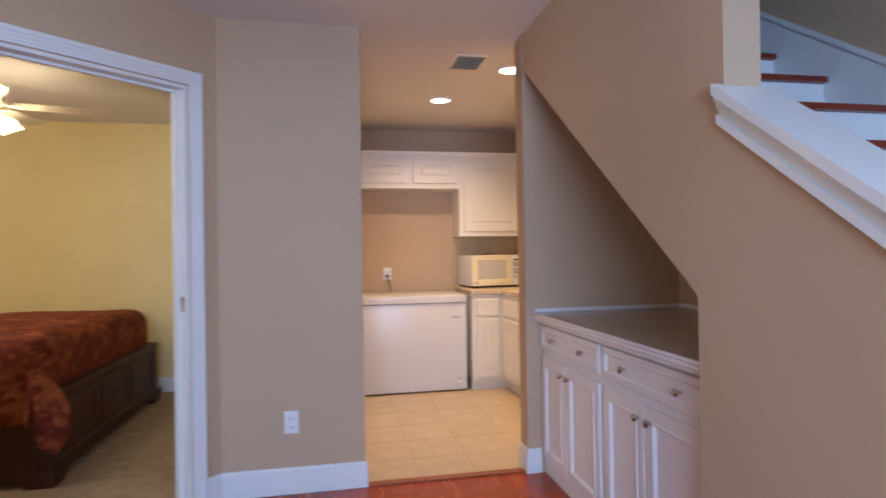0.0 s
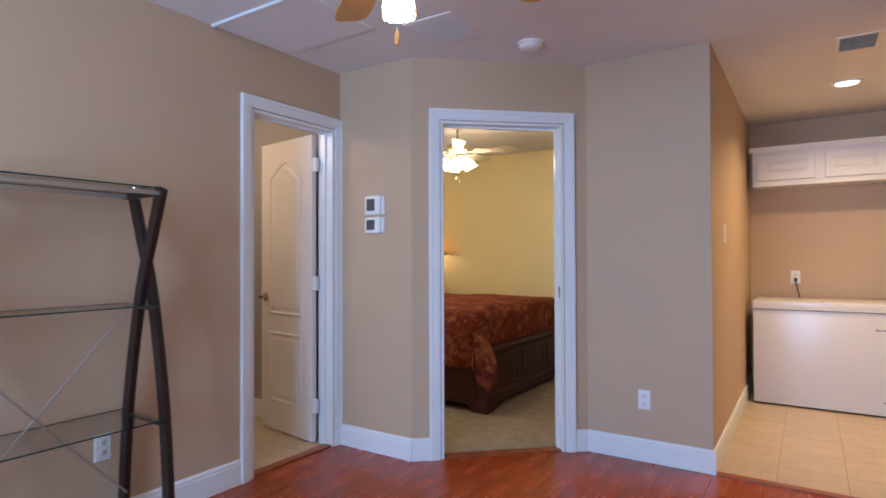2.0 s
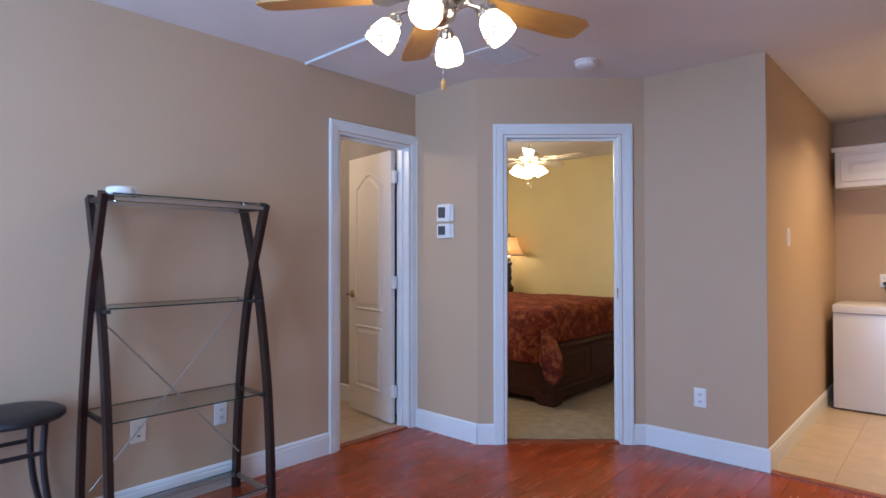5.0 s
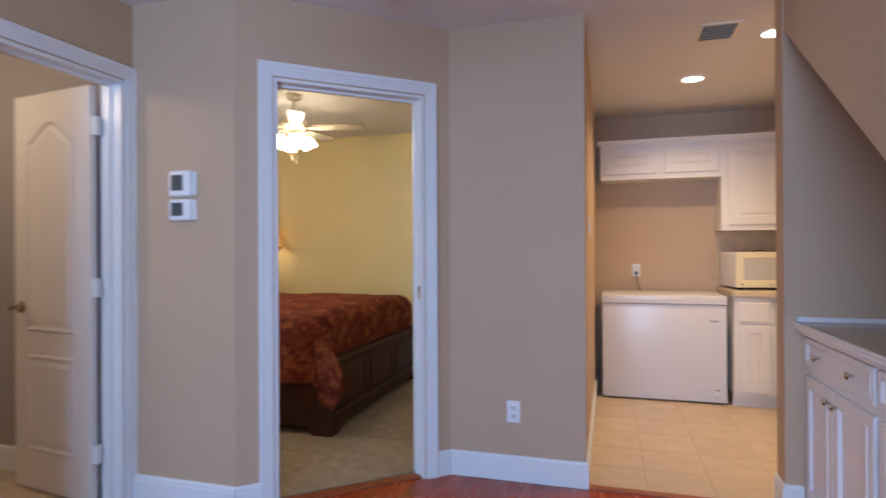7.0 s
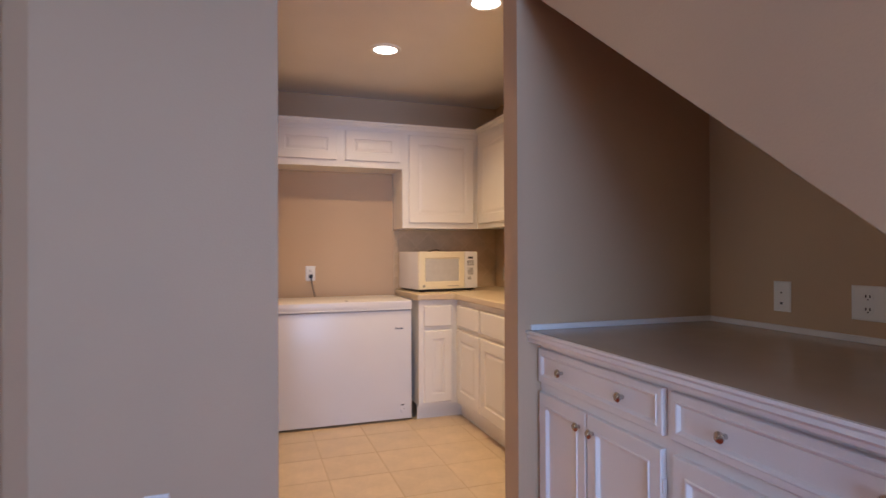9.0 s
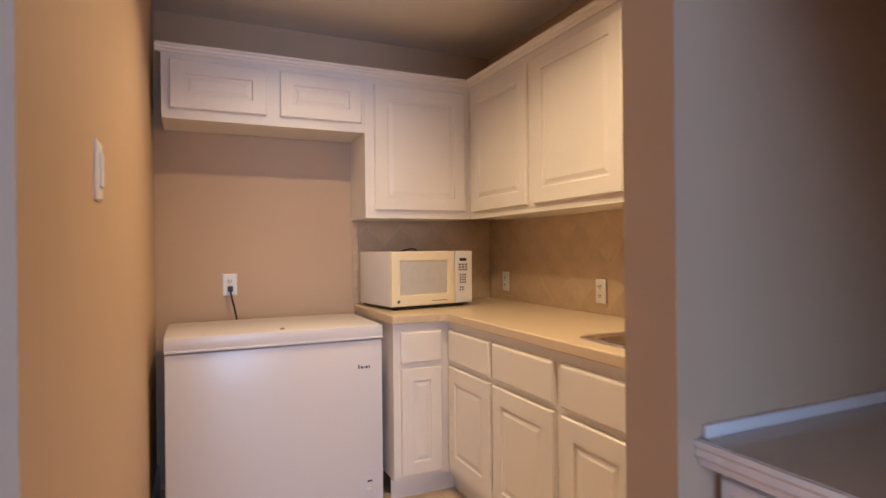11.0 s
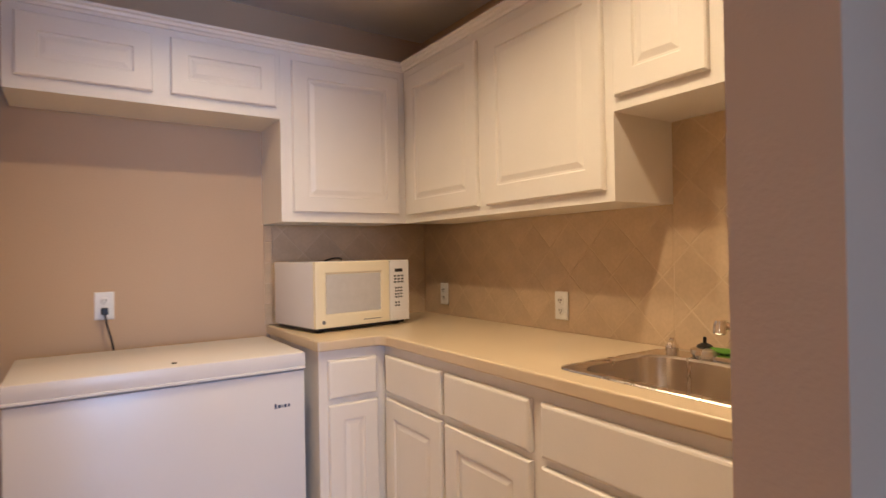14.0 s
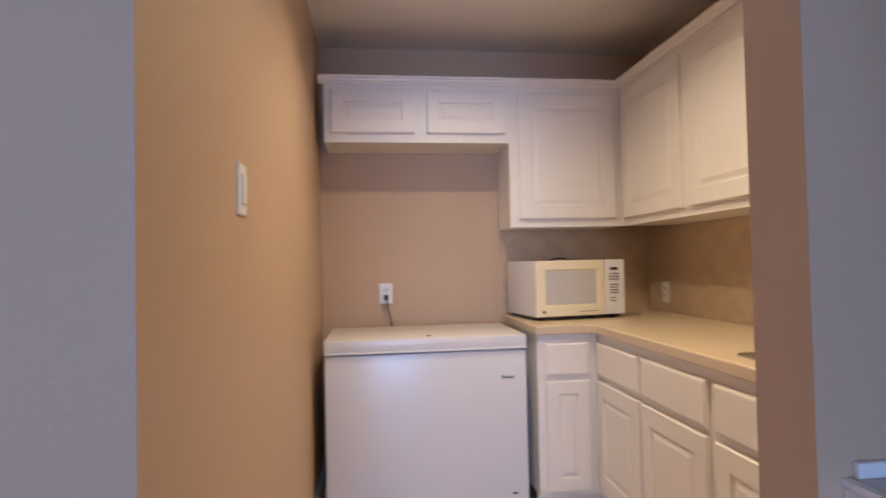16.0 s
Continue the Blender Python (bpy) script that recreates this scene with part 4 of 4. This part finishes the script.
# ---- alcove under the stairs ----
NX = 1.008
shaker = ((0, 0), (0, 0.016), (0.003, 0.019), (0.046, 0.019), (0.049, 0.023), (0.055, 0.022), (0.062, 0.010), (0.066, 0.009))
slimd = ((0, 0), (0, 0.016), (0.003, 0.019), (0.020, 0.019), (0.023, 0.022), (0.028, 0.020), (0.034, 0.012))
for y0, w, lb in ((SY - 0.002, 0.727, "white alcove cabinet with a drawer and two panelled doors"), (2.430, 0.770, "white alcove cabinet with nickel knobs under the stairs")):
    cabinet("alcove_cabinet", lb, E(y0 - 0.001, NX), w - 0.002, 0.840, 0.55, [(0.02, 0.09, 0.335, 0.650), (0.345, 0.09, w - 0.025, 0.650)], [(0.012, 0.688, w - 0.02, 0.818)], paint=CABN, style=shaker, dstyle=slimd, knobs=True)
NT = 0.886
ntop = thing("alcove_countertop", "taupe laminate counter with white moulded edge in the alcove", "countertop")
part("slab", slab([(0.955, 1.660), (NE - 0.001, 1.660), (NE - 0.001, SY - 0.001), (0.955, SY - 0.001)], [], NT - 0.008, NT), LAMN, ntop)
EDGE = ((0.0, 0.0), (0.012, 0.0), (0.014, -0.008), (0.006, -0.016), (0.010, -0.026), (0.002, -0.034), (0.0, -0.044))
part("edge_moulding", loft([[(0.956 - a, 1.660, NT - 0.0005 + z) for a, z in EDGE] + [(NX, 1.660, NT - 0.044), (NX, 1.660, NT - 0.009)], [(0.956 - a, SY - 0.001, NT - 0.0005 + z) for a, z in EDGE] + [(NX, SY - 0.001, NT - 0.044), (NX, SY - 0.001, NT - 0.009)]]), CABN, ntop, "white moulded wooden edge")
built("trim", boxes((0.962, SY - 0.013, NT, NE - 0.013, SY, NT + 0.022), bevel=0.003), CABN, "white quarter-round strip behind the alcove counter")
built("trim", boxes((NE - 0.013, 1.66, NT, NE, SY, NT + 0.022), bevel=0.003), CABN, "white quarter-round strip behind the alcove counter")
wall("wall_alcove_back", yz_prism([(1.657, 0), (SY, 0), (SY, ZE + SOFF * (SY - YE) + 0.02), (1.657, ZE + 0.02)], NE, EX), "taupe painted back wall of the alcove")
wall("wall_alcove_end", boxes((SX + 0.115, 1.60, 0, NE, 1.657, 1.05)), "plain wall closing the alcove")

# ---- living room things ----
et = thing("shelf_unit", "espresso wood and glass etagere with crossed legs", "shelf", pose(-1.905, 0.667, 0))
LEG = ((0.160, 0), (0.145, 0.3), (0.115, 0.6), (0.062, 0.90), (0.002, 1.14), (-0.062, 1.31), (-0.135, 1.511))
for sy in (-1, 1):
    for sx in (-1, 1):
        pts = smooth_points([(sx * x, sy * 0.368 + sx * 0.012, z) for x, z in LEG], 6)
        part("leg", bar(pts, 0.050, 0.026, (0, 1, 0)), ESPRESSO, et, "", 40)
for z, w in ((1.506, 0.165), (1.024, 0.12), (0.555, 0.16), (0.085, 0.165)):
    sh = part("glass_shelf", boxes((-w, -0.352, z - 0.004, w, 0.352, z + 0.004)), GLASS, et, "clear glass shelf")
    for s in (-1, 1):
        part("glass_edge", boxes((s * w, -0.352, z - 0.003, s * (w + 0.001), 0.352, z + 0.003)), GEDGE, sh)
for s in (-1, 1):
    part("rail", boxes((s * 0.13 - 0.008, -0.356, 1.481, s * 0.13 + 0.008, 0.356, 1.497)), SILVER, et)
    part("rail", boxes((s * 0.155 - 0.009, -0.356, 0.060, s * 0.155 + 0.009, 0.356, 0.080)), SILVER, et)
    part("side_rail", boxes((-0.145, s * 0.356 - 0.010, 0.060, 0.145, s * 0.356 + 0.010, 0.080)), SILVER, et)
    part("side_rail", boxes((-0.16, s * 0.356 - 0.010, 1.479, 0.16, s * 0.356 + 0.010, 1.501)), ESPRESSO, et)
    for z, w in ((1.024, 0.12), (0.555, 0.15)):
        part("shelf_clip", boxes((-w, s * 0.350 - 0.012, z - 0.020, w, s * 0.350 + 0.006, z - 0.005)), BLACKM, et)
    for y in (-0.25, 0.25):
        part("suction_pad", turned([(0.014, 1.497), (0.014, 1.5015)], 16, (s * 0.13, y)), CHROME, et)
part("brace", tube([(-0.115, -0.35, 1.0), (-0.12, 0.35, 0.20)], 0.004), SILVER, et, "", 60)
part("brace", tube([(-0.115, 0.35, 1.0), (-0.12, -0.35, 0.20)], 0.004), SILVER, et, "", 60)
pk = thing("smoke_alarm", "loose white smoke alarm lying on the top shelf", "smoke alarm", pose(-1.89, 0.395, 1.510))
part("base", turned([(0.066, 0), (0.068, 0.010), (0.066, 0.018)], 32), PLASTIC, pk, "", 40)
part("cover", turned([(0.064, 0.018), (0.060, 0.036), (0.045, 0.042), (0.01, 0.043)], 32), PLASTIC, pk, "", 40)

sl = thing("folding_stool", "black folding stool with padded round seat", "stool", pose(-1.93, 0.02, 0) @ Matrix.Diagonal((1, 1, 1.03, 1)))
part("seat", turned([(0.10, 0.575), (0.165, 0.578), (0.178, 0.590), (0.176, 0.604), (0.155, 0.616), (0.08, 0.622), (0.01, 0.623)], 36), VINYL, sl, "", 50)
for sx in (-1, 1):
    for k, (t0, t1) in enumerate(((0.085, 0.20), (-0.085, -0.20))):
        o = sx * (0.105 if k == 0 else 0.085)
        pts = smooth_points([(o, t0, 0.575), (o, t0 * 0.95, 0.42), (o, t0 * 1.3, 0.22), (o, t1, 0.0)], 5)
        part("leg", tube(pts, 0.0125, 10), BLACKM, sl, "", 50)
    part("hinge_bar", boxes((sx * 0.112 - 0.005, -0.085, 0.455, sx * 0.112 + 0.005, 0.085, 0.47)), BLACKM, sl)
for t in (0.165, -0.165):
    part("foot_rail", tube([(-0.105, t, 0.16), (0.105, t, 0.16)], 0.009, 8), BLACKM, sl, "", 60)

bc = thing("bar_chair", "black padded bar chair against the wall", "chair", pose(-1.80, -0.62, 0))
part("seat", turned([(0.10, 0.70), (0.175, 0.705), (0.185, 0.72), (0.165, 0.745), (0.08, 0.752), (0.01, 0.753)], 32), VINYL, bc, "", 50)
part("backrest", loft([rrect(-0.17, 1.02, 0.17, 1.22, 0.07, 0.0), rrect(-0.18, 1.01, 0.18, 1.23, 0.075, 0.015), rrect(-0.17, 1.02, 0.17, 1.22, 0.07, 0.032)]), VINYL, bc, "", 50, pose(-0.17, 0, 0, 90, 0, 90))
for sx in (-1, 1):
    for sy in (-1, 1):
        part("leg", tube([(sx * 0.11, sy * 0.11, 0.71), (sx * 0.17, sy * 0.17, 0.0)], 0.0125, 10), BLACKM, bc, "", 50)
    part("back_post", tube([(-0.12, sx * 0.11, 0.70), (-0.165, sx * 0.12, 0.9), (-0.165, sx * 0.12, 1.10)], 0.011, 8), BLACKM, bc, "", 50)
    part("foot_rail", tube([(-0.15, sx * 0.15, 0.25), (0.15, sx * 0.15, 0.25)], 0.009, 8), BLACKM, bc, "", 50)

# ---- bedroom things ----
bed = thing("bed", "dark wood bed with a low panelled footboard", "bed", pose(-1.63, 3.53, 0))
BWD, BLN = 1.80, 2.15
fb = part("footboard", loft([[(x, y, z) for x, z in ((0.0, 0.06), (0.014, 0.06), (0.014, 0.13), (0.0, 0.14), (0.0, 0.44), (0.022, 0.46), (0.030, 0.485), (0.020, 0.508), (-0.03, 0.512), (-0.045, 0.49), (-0.045, 0.06))] for y in (0.03, BWD - 0.03)]), BEDWOOD, bed, "", 30)
for k in range(3):
    y0 = 0.12 + k * 0.54
    part("footboard_panel", panel(0.46, 0.24, ((0, 0), (0, 0.002), (0.012, 0.007), (0.022, 0.002), (0.03, 0.002))), BEDWOOD, fb, "", None, pose(0.0, y0, 0.175, 0, 0, 90))
for y in (0.0, BWD - 0.09):
    part("post", boxes((-0.075, y, 0.09, 0.012, y + 0.09, 0.46), bevel=0.008), BEDWOOD, bed)
    part("foot", loft([[(a - 0.03, b + y + 0.045, 0.10) for a, b in ((-0.16, -0.055), (0.046, -0.055), (0.046, 0.14), (-0.16, 0.14))], [(a - 0.03, b + y + 0.045, 0.06) for a, b in ((-0.13, -0.058), (0.05, -0.058), (0.05, 0.11), (-0.13, 0.11))], [(a - 0.02, b + y + 0.045, 0.0) for a, b in ((-0.09, -0.058), (0.04, -0.058), (0.04, 0.06), (-0.09, 0.06))]]), BEDWOOD, bed)
    ry = y if y == 0 else BWD - 0.035
    part("side_rail", boxes((-BLN, ry, 0.08, -0.075, ry + 0.035, 0.36), bevel=0.004), BEDWOOD, bed)
    part("rail_moulding", boxes((-BLN, ry - 0.008, 0.06, -0.075, ry + 0.043, 0.13), bevel=0.004), BEDWOOD, bed)
part("headboard", boxes((-BLN - 0.06, -0.03, 0.0, -BLN, BWD + 0.03, 1.15), bevel=0.01), BEDWOOD, bed)
mt = solid("mattress", boxes((-BLN + 0.01, 0.10, 0.30, -0.16, BWD - 0.10, 0.75), bevel=0.06), IVORY, "thick mattress under the comforter", "mattress", pose(-1.63, 3.53, 0), smooth=40)


def drape():
    """A comforter folded down over the near, far and foot edges, with wrinkles."""
    bm = bmesh.new()
    nx, ny = 110, 110
    L0, L1, W0, W1, topz, r = -BLN + 0.02, -0.03, 0.02, BWD - 0.02, 0.80, 0.11
    rows = []
    for i in range(nx + 1):
        row = []
        for j in range(ny + 1):
            u = L0 + (L1 + 0.27 - L0) * i / nx
            v = (W0 - 0.40) + (W1 - W0 + 0.80) * j / ny
            dx = max(0, u - (L1 - r))
            dy = max(0, (W0 + r) - v, v - (W1 - r))
            x, y, z = u, v, topz
            w = 0.012 * noise.noise((u * 3.2, v * 3.2, 1.7)) + 0.006 * noise.noise((u * 9, v * 7, 4.1))
            d = max(dx, dy) if min(dx, dy) < 1e-6 else (dx ** 3 + dy ** 3) ** (1 / 3)
            q = math.pi / 2 * r
            if d > 0:
                a = min(d, q) / r
                out, down = r * math.sin(a), r * (1 - math.cos(a)) + max(0, d - q)
                z = topz - down
                sgn = -1 if v < (W0 + W1) / 2 else 1
                tot = math.hypot(dx, dy) or 1
                if dx > 0:
                    x = (L1 - r) + out * dx / tot
                if dy > 0:
                    y = (W0 + r - out * dy / tot) if sgn < 0 else (W1 - r + out * dy / tot)
                fold = 0.020 * math.sin(u * 13 + 2 * noise.noise((u * 2, 0, 0))) * min(1, down / 0.3)
                y += sgn * fold * (dy / tot)
                y += sgn * 0.035 * min(1, down / 0.3) * (dy / tot)
            z += w + 0.035 * math.exp(-((u - L1 + 0.5) / 0.5) ** 2) * math.sin(math.pi * min(1, max(0, (v - W0) / (W1 - W0))))
            row.append(bm.verts.new((x, y, max(z, 0.26))))
        rows.append(row)
    for a, b in zip(rows, rows[1:]):
        for j in range(ny):
            bm.faces.new((a[j], b[j], b[j + 1], a[j + 1]))
    bmesh.ops.recalc_face_normals(bm, faces=bm.faces[:])
    return bm


cf = thing("comforter", "rust-red damask comforter draped over the bed", "bedding", pose(-1.63, 3.53, 0))
part("cover", drape(), QUILT, cf, "", 60)
tail = []
for k in range(9):
    t = k / 8
    z = 0.60 - 0.38 * t
    hw = (0.05 + 0.035 * math.sin(math.pi * min(1, t * 0.75))) * (1 - 0.6 * max(0, t - 0.85) / 0.15)
    cx, cy = -0.035 + 0.085 * min(1, t * 2.2), -0.012 - 0.055 * min(1, t * 2)
    tail.append([(cx + 0.71 * hw * math.cos(a) - 0.71 * 0.028 * math.sin(a) * -1, cy + 0.71 * hw * math.cos(a) + 0.71 * 0.028 * math.sin(a) * -1, z + 0.01 * math.sin(3 * a)) for a in [2 * math.pi * i / 14 for i in range(14)]])
part("corner_fold", loft(tail), QUILT, cf, "", 60)

ns = thing("nightstand", "dark wood nightstand beside the bed", "nightstand", pose(-3.50, 5.39, 0))
part("carcass", boxes((-0.25, -0.02, 0.05, 0.25, 0.25, 0.66), bevel=0.006), BEDWOOD, ns)
part("top", boxes((-0.27, -0.03, 0.66, 0.27, 0.26, 0.69), bevel=0.006), BEDWOOD, ns)
tl = thing("table_lamp", "bronze baluster table lamp with a lit fabric shade", "lamp", pose(-3.45, 5.47, 0.69))
part("base", turned([(0.085, 0), (0.085, 0.02), (0.06, 0.035), (0.03, 0.05)]), ESPRESSO, tl, "", 40)
part("stem", turned([(0.03, 0.05), (0.05, 0.10), (0.06, 0.15), (0.03, 0.19), (0.022, 0.23), (0.042, 0.27), (0.026, 0.30), (0.034, 0.36), (0.02, 0.42), (0.04, 0.45), (0.04, 0.47), (0.018, 0.49), (0.012, 0.53)]), ESPRESSO, tl, "", 40)
part("shade", turned([(0.205, 0.565), (0.165, 0.60), (0.130, 0.68), (0.108, 0.75), (0.095, 0.80)], 36, cap0=False, cap1=False), SHADE, tl, "lit tan fabric bell shade", 60)
part("shade_trim", turned([(0.207, 0.558), (0.207, 0.570)], 36, cap0=False, cap1=False), ESPRESSO, tl)
part("shade_trim", turned([(0.097, 0.795), (0.097, 0.807)], 36, cap0=False, cap1=False), ESPRESSO, tl)
part("finial", turned([(0.003, 0.80), (0.013, 0.825), (0.006, 0.85)]), ESPRESSO, tl, "", 40)
part("harp", tube([(0, 0, 0.53), (0, 0, 0.81)], 0.003), ESPRESSO, tl)
part("bulb", turned([(0.012, 0.55), (0.022, 0.60), (0.030, 0.65), (0.022, 0.685), (0.006, 0.697)], 16), BULB, tl, "lit bulb inside the shade", 40)

pil = solid("pillow", boxes((-0.2, -0.32, -0.08, 0.2, 0.32, 0.08), bevel=0.07), QUILT, "rust-red pillow at the head of the bed", "pillow", pose(-3.55, 4.95, 0.84, 0, -25, 0), smooth=60)


# ---- pieces of floors and walls ----
def clip_poly(poly, x0, y0, x1, y1):
    for ax, lim, keep in ((0, x0, 1), (0, x1, -1), (1, y0, 1), (1, y1, -1)):
        out = []
        for i, p in enumerate(poly):
            q = poly[(i + 1) % len(poly)]
            a, b = (p[ax] - lim) * keep, (q[ax] - lim) * keep
            if a >= 0:
                out.append(p)
            if a * b < 0:
                t = a / (a - b)
                out.append((p[0] + (q[0] - p[0]) * t, p[1] + (q[1] - p[1]) * t))
        poly = out
        if len(poly) < 3:
            return []
    return poly


def area_of(poly):
    return abs(sum(p[0] * q[1] - q[0] * p[1] for p, q in zip(poly, poly[1:] + poly[:1]))) / 2


def tile_mesh(poly, t, g):
    """A slab with eased edges, in local x and y."""
    c = (sum(p[0] for p in poly) / len(poly), sum(p[1] for p in poly) / len(poly))
    def grow(a):
        return [(p[0] + (c[0] - p[0]) * a / max(1e-4, math.dist(p, c)), p[1] + (c[1] - p[1]) * a / max(1e-4, math.dist(p, c))) for p in poly]
    return loft([[(x, y, z) for x, y in grow(a)] for a, z in ((0, 0), (0, t - g), (g, t))], cap0=False)


def lay(name, parent, poly, m, t, g, material):
    if area_of(poly) < 2e-4:
        return
    c = (sum(p[0] for p in poly) / len(poly), sum(p[1] for p in poly) / len(poly))
    key = (name, round(t, 4), tuple((round(p[0] - c[0], 3), round(p[1] - c[1], 3)) for p in poly))
    if key not in MESHES:
        MESHES[key] = mesh_of(name, tile_mesh([(a, b) for a, b in key[2]], t, g), material)
    ob = new(name, MESHES[key])
    ob.parent = parent
    ob.matrix_basis = m @ pose(c[0], c[1], 0)


MESHES = {}
# kitchenette floor tiles
kf = built("floor_kitchen", boxes((KX, 3.215, -0.0129, EX, KY, -0.0002)), GROUT, "beige ceramic tile floor")
P = 0.325
for i in range(-1, 7):
    for j in range(-2, 8):
        x, y = -0.01 + i * P, 3.19 + j * P
        q = clip_poly([(x + 0.003, y + 0.003), (x + P - 0.003, y + 0.003), (x + P - 0.003, y + P - 0.003), (x + 0.003, y + P - 0.003)], KX, 3.216, BX + 0.07, KY)
        if q:
            lay("tile", kf, q, pose(0, 0, -0.0045), 0.0055, 0.0008, TILE)
bf = built("floor_bath", boxes((-3.95, 0.90, -0.0129, WX - 0.07, 2.56, -0.0002)), GROUT, "beige ceramic bathroom floor tile")
for i in range(6):
    for j in range(6):
        x, y = -3.95 + i * P, 0.9 + j * P
        q = clip_poly([(x + 0.003, y + 0.003), (x + P - 0.003, y + 0.003), (x + P - 0.003, y + P - 0.003), (x + 0.003, y + P - 0.003)], -3.94, 0.91, WX - 0.072, 2.55)
        if q:
            lay("tile", bf, q, pose(0, 0, -0.0045), 0.0055, 0.0008, TILE)
# diagonal splashback tiles
S = 0.151


def splash(name, m, w, h, label, ax, az):
    sb = built(name, boxes((0, 0, 0, w, h, 0.003)), SGROUT, label, m)
    d = S / math.sqrt(2)
    ax, az = ax % (2 * d), az % (2 * d)
    for i in range(-2, int(w / d) + 3):
        for j in range(-2, int(h / d) + 3):
            if (i + j) % 2:
                continue
            cx, cy, r = ax + i * d, az + j * d, d - 0.0036
            q = clip_poly([(cx + r, cy), (cx, cy + r), (cx - r, cy), (cx, cy - r)], 0.0015, 0.0015, w - 0.0015, h - 0.0015)
            if q:
                lay("tile", sb, q, pose(0, 0, 0.0025), 0.0016, 0.0006, STILE)
    return sb


splash("splashback", pose(1.075, KY, CT, 90, 0, 0), EX - 1.085, 1.375 - CT, "diagonal beige tile splashback behind the microwave", 0.05, 0.13)
sb2 = built("splashback", boxes((0, 0, 0, 0.040, 1.375 - CT, 0.003)), SGROUT, "straight border tiles at the splashback end", pose(1.034, KY, CT, 90, 0, 0))
for j in range(5):
    q = clip_poly([(0.0015, j * 0.1 + 0.0015), (0.038, j * 0.1 + 0.0015), (0.038, j * 0.1 + 0.098), (0.0015, j * 0.1 + 0.098)], 0, 0, 0.04, 1.373 - CT)
    if q:
        lay("tile", sb2, q, pose(0, 0, 0.0025), 0.0065, 0.0012, STILE)
splash("splashback", pose(EX, KY - 0.008, CT, 90, 0, -90), KY - 0.008 - 4.055, 1.375 - CT, "diagonal beige tile splashback along the counter", KY - 0.008 - 3.887, 0.13)
splash("splashback", pose(EX, 4.0545, CT, 90, 0, -90), 4.0545 - SYK, 1.65 - CT, "diagonal beige tile splashback behind the sink", 4.0545 - 3.887, 0.13)

# cherry planks, running along y
PW, PL = 0.125, 1.22
x = WX
n = 0
while x < EX:
    off = (n * 0.43) % PL
    y = -2.65 - off
    while y < 3.17:
        q = clip_poly([(x + 0.0006, y + 0.0006), (min(x + PW, EX) - 0.0006, y + 0.0006), (min(x + PW, EX) - 0.0006, y + PL - 0.0006), (x + 0.0006, y + PL - 0.0006)], WX, -2.65, EX, 3.163)
        if q and max(p[1] for p in q) > -2.65:
            if min(p[0] for p in q) < B.x + 0.05 and max(p[1] for p in q) > TY:
                cut = min(max(p[1] for p in q), max(TY, min(HY, A.y + (max(p[0] for p in q) - A.x) * D.y / D.x)) + 0.02)
                q = clip_poly(q, WX, -2.65, EX, cut)
            if q:
                lay("plank", sub, q, pose(0, 0, -0.0125), 0.0125, 0.0008, WOODF)
        y += PL
    x += PW
    n += 1
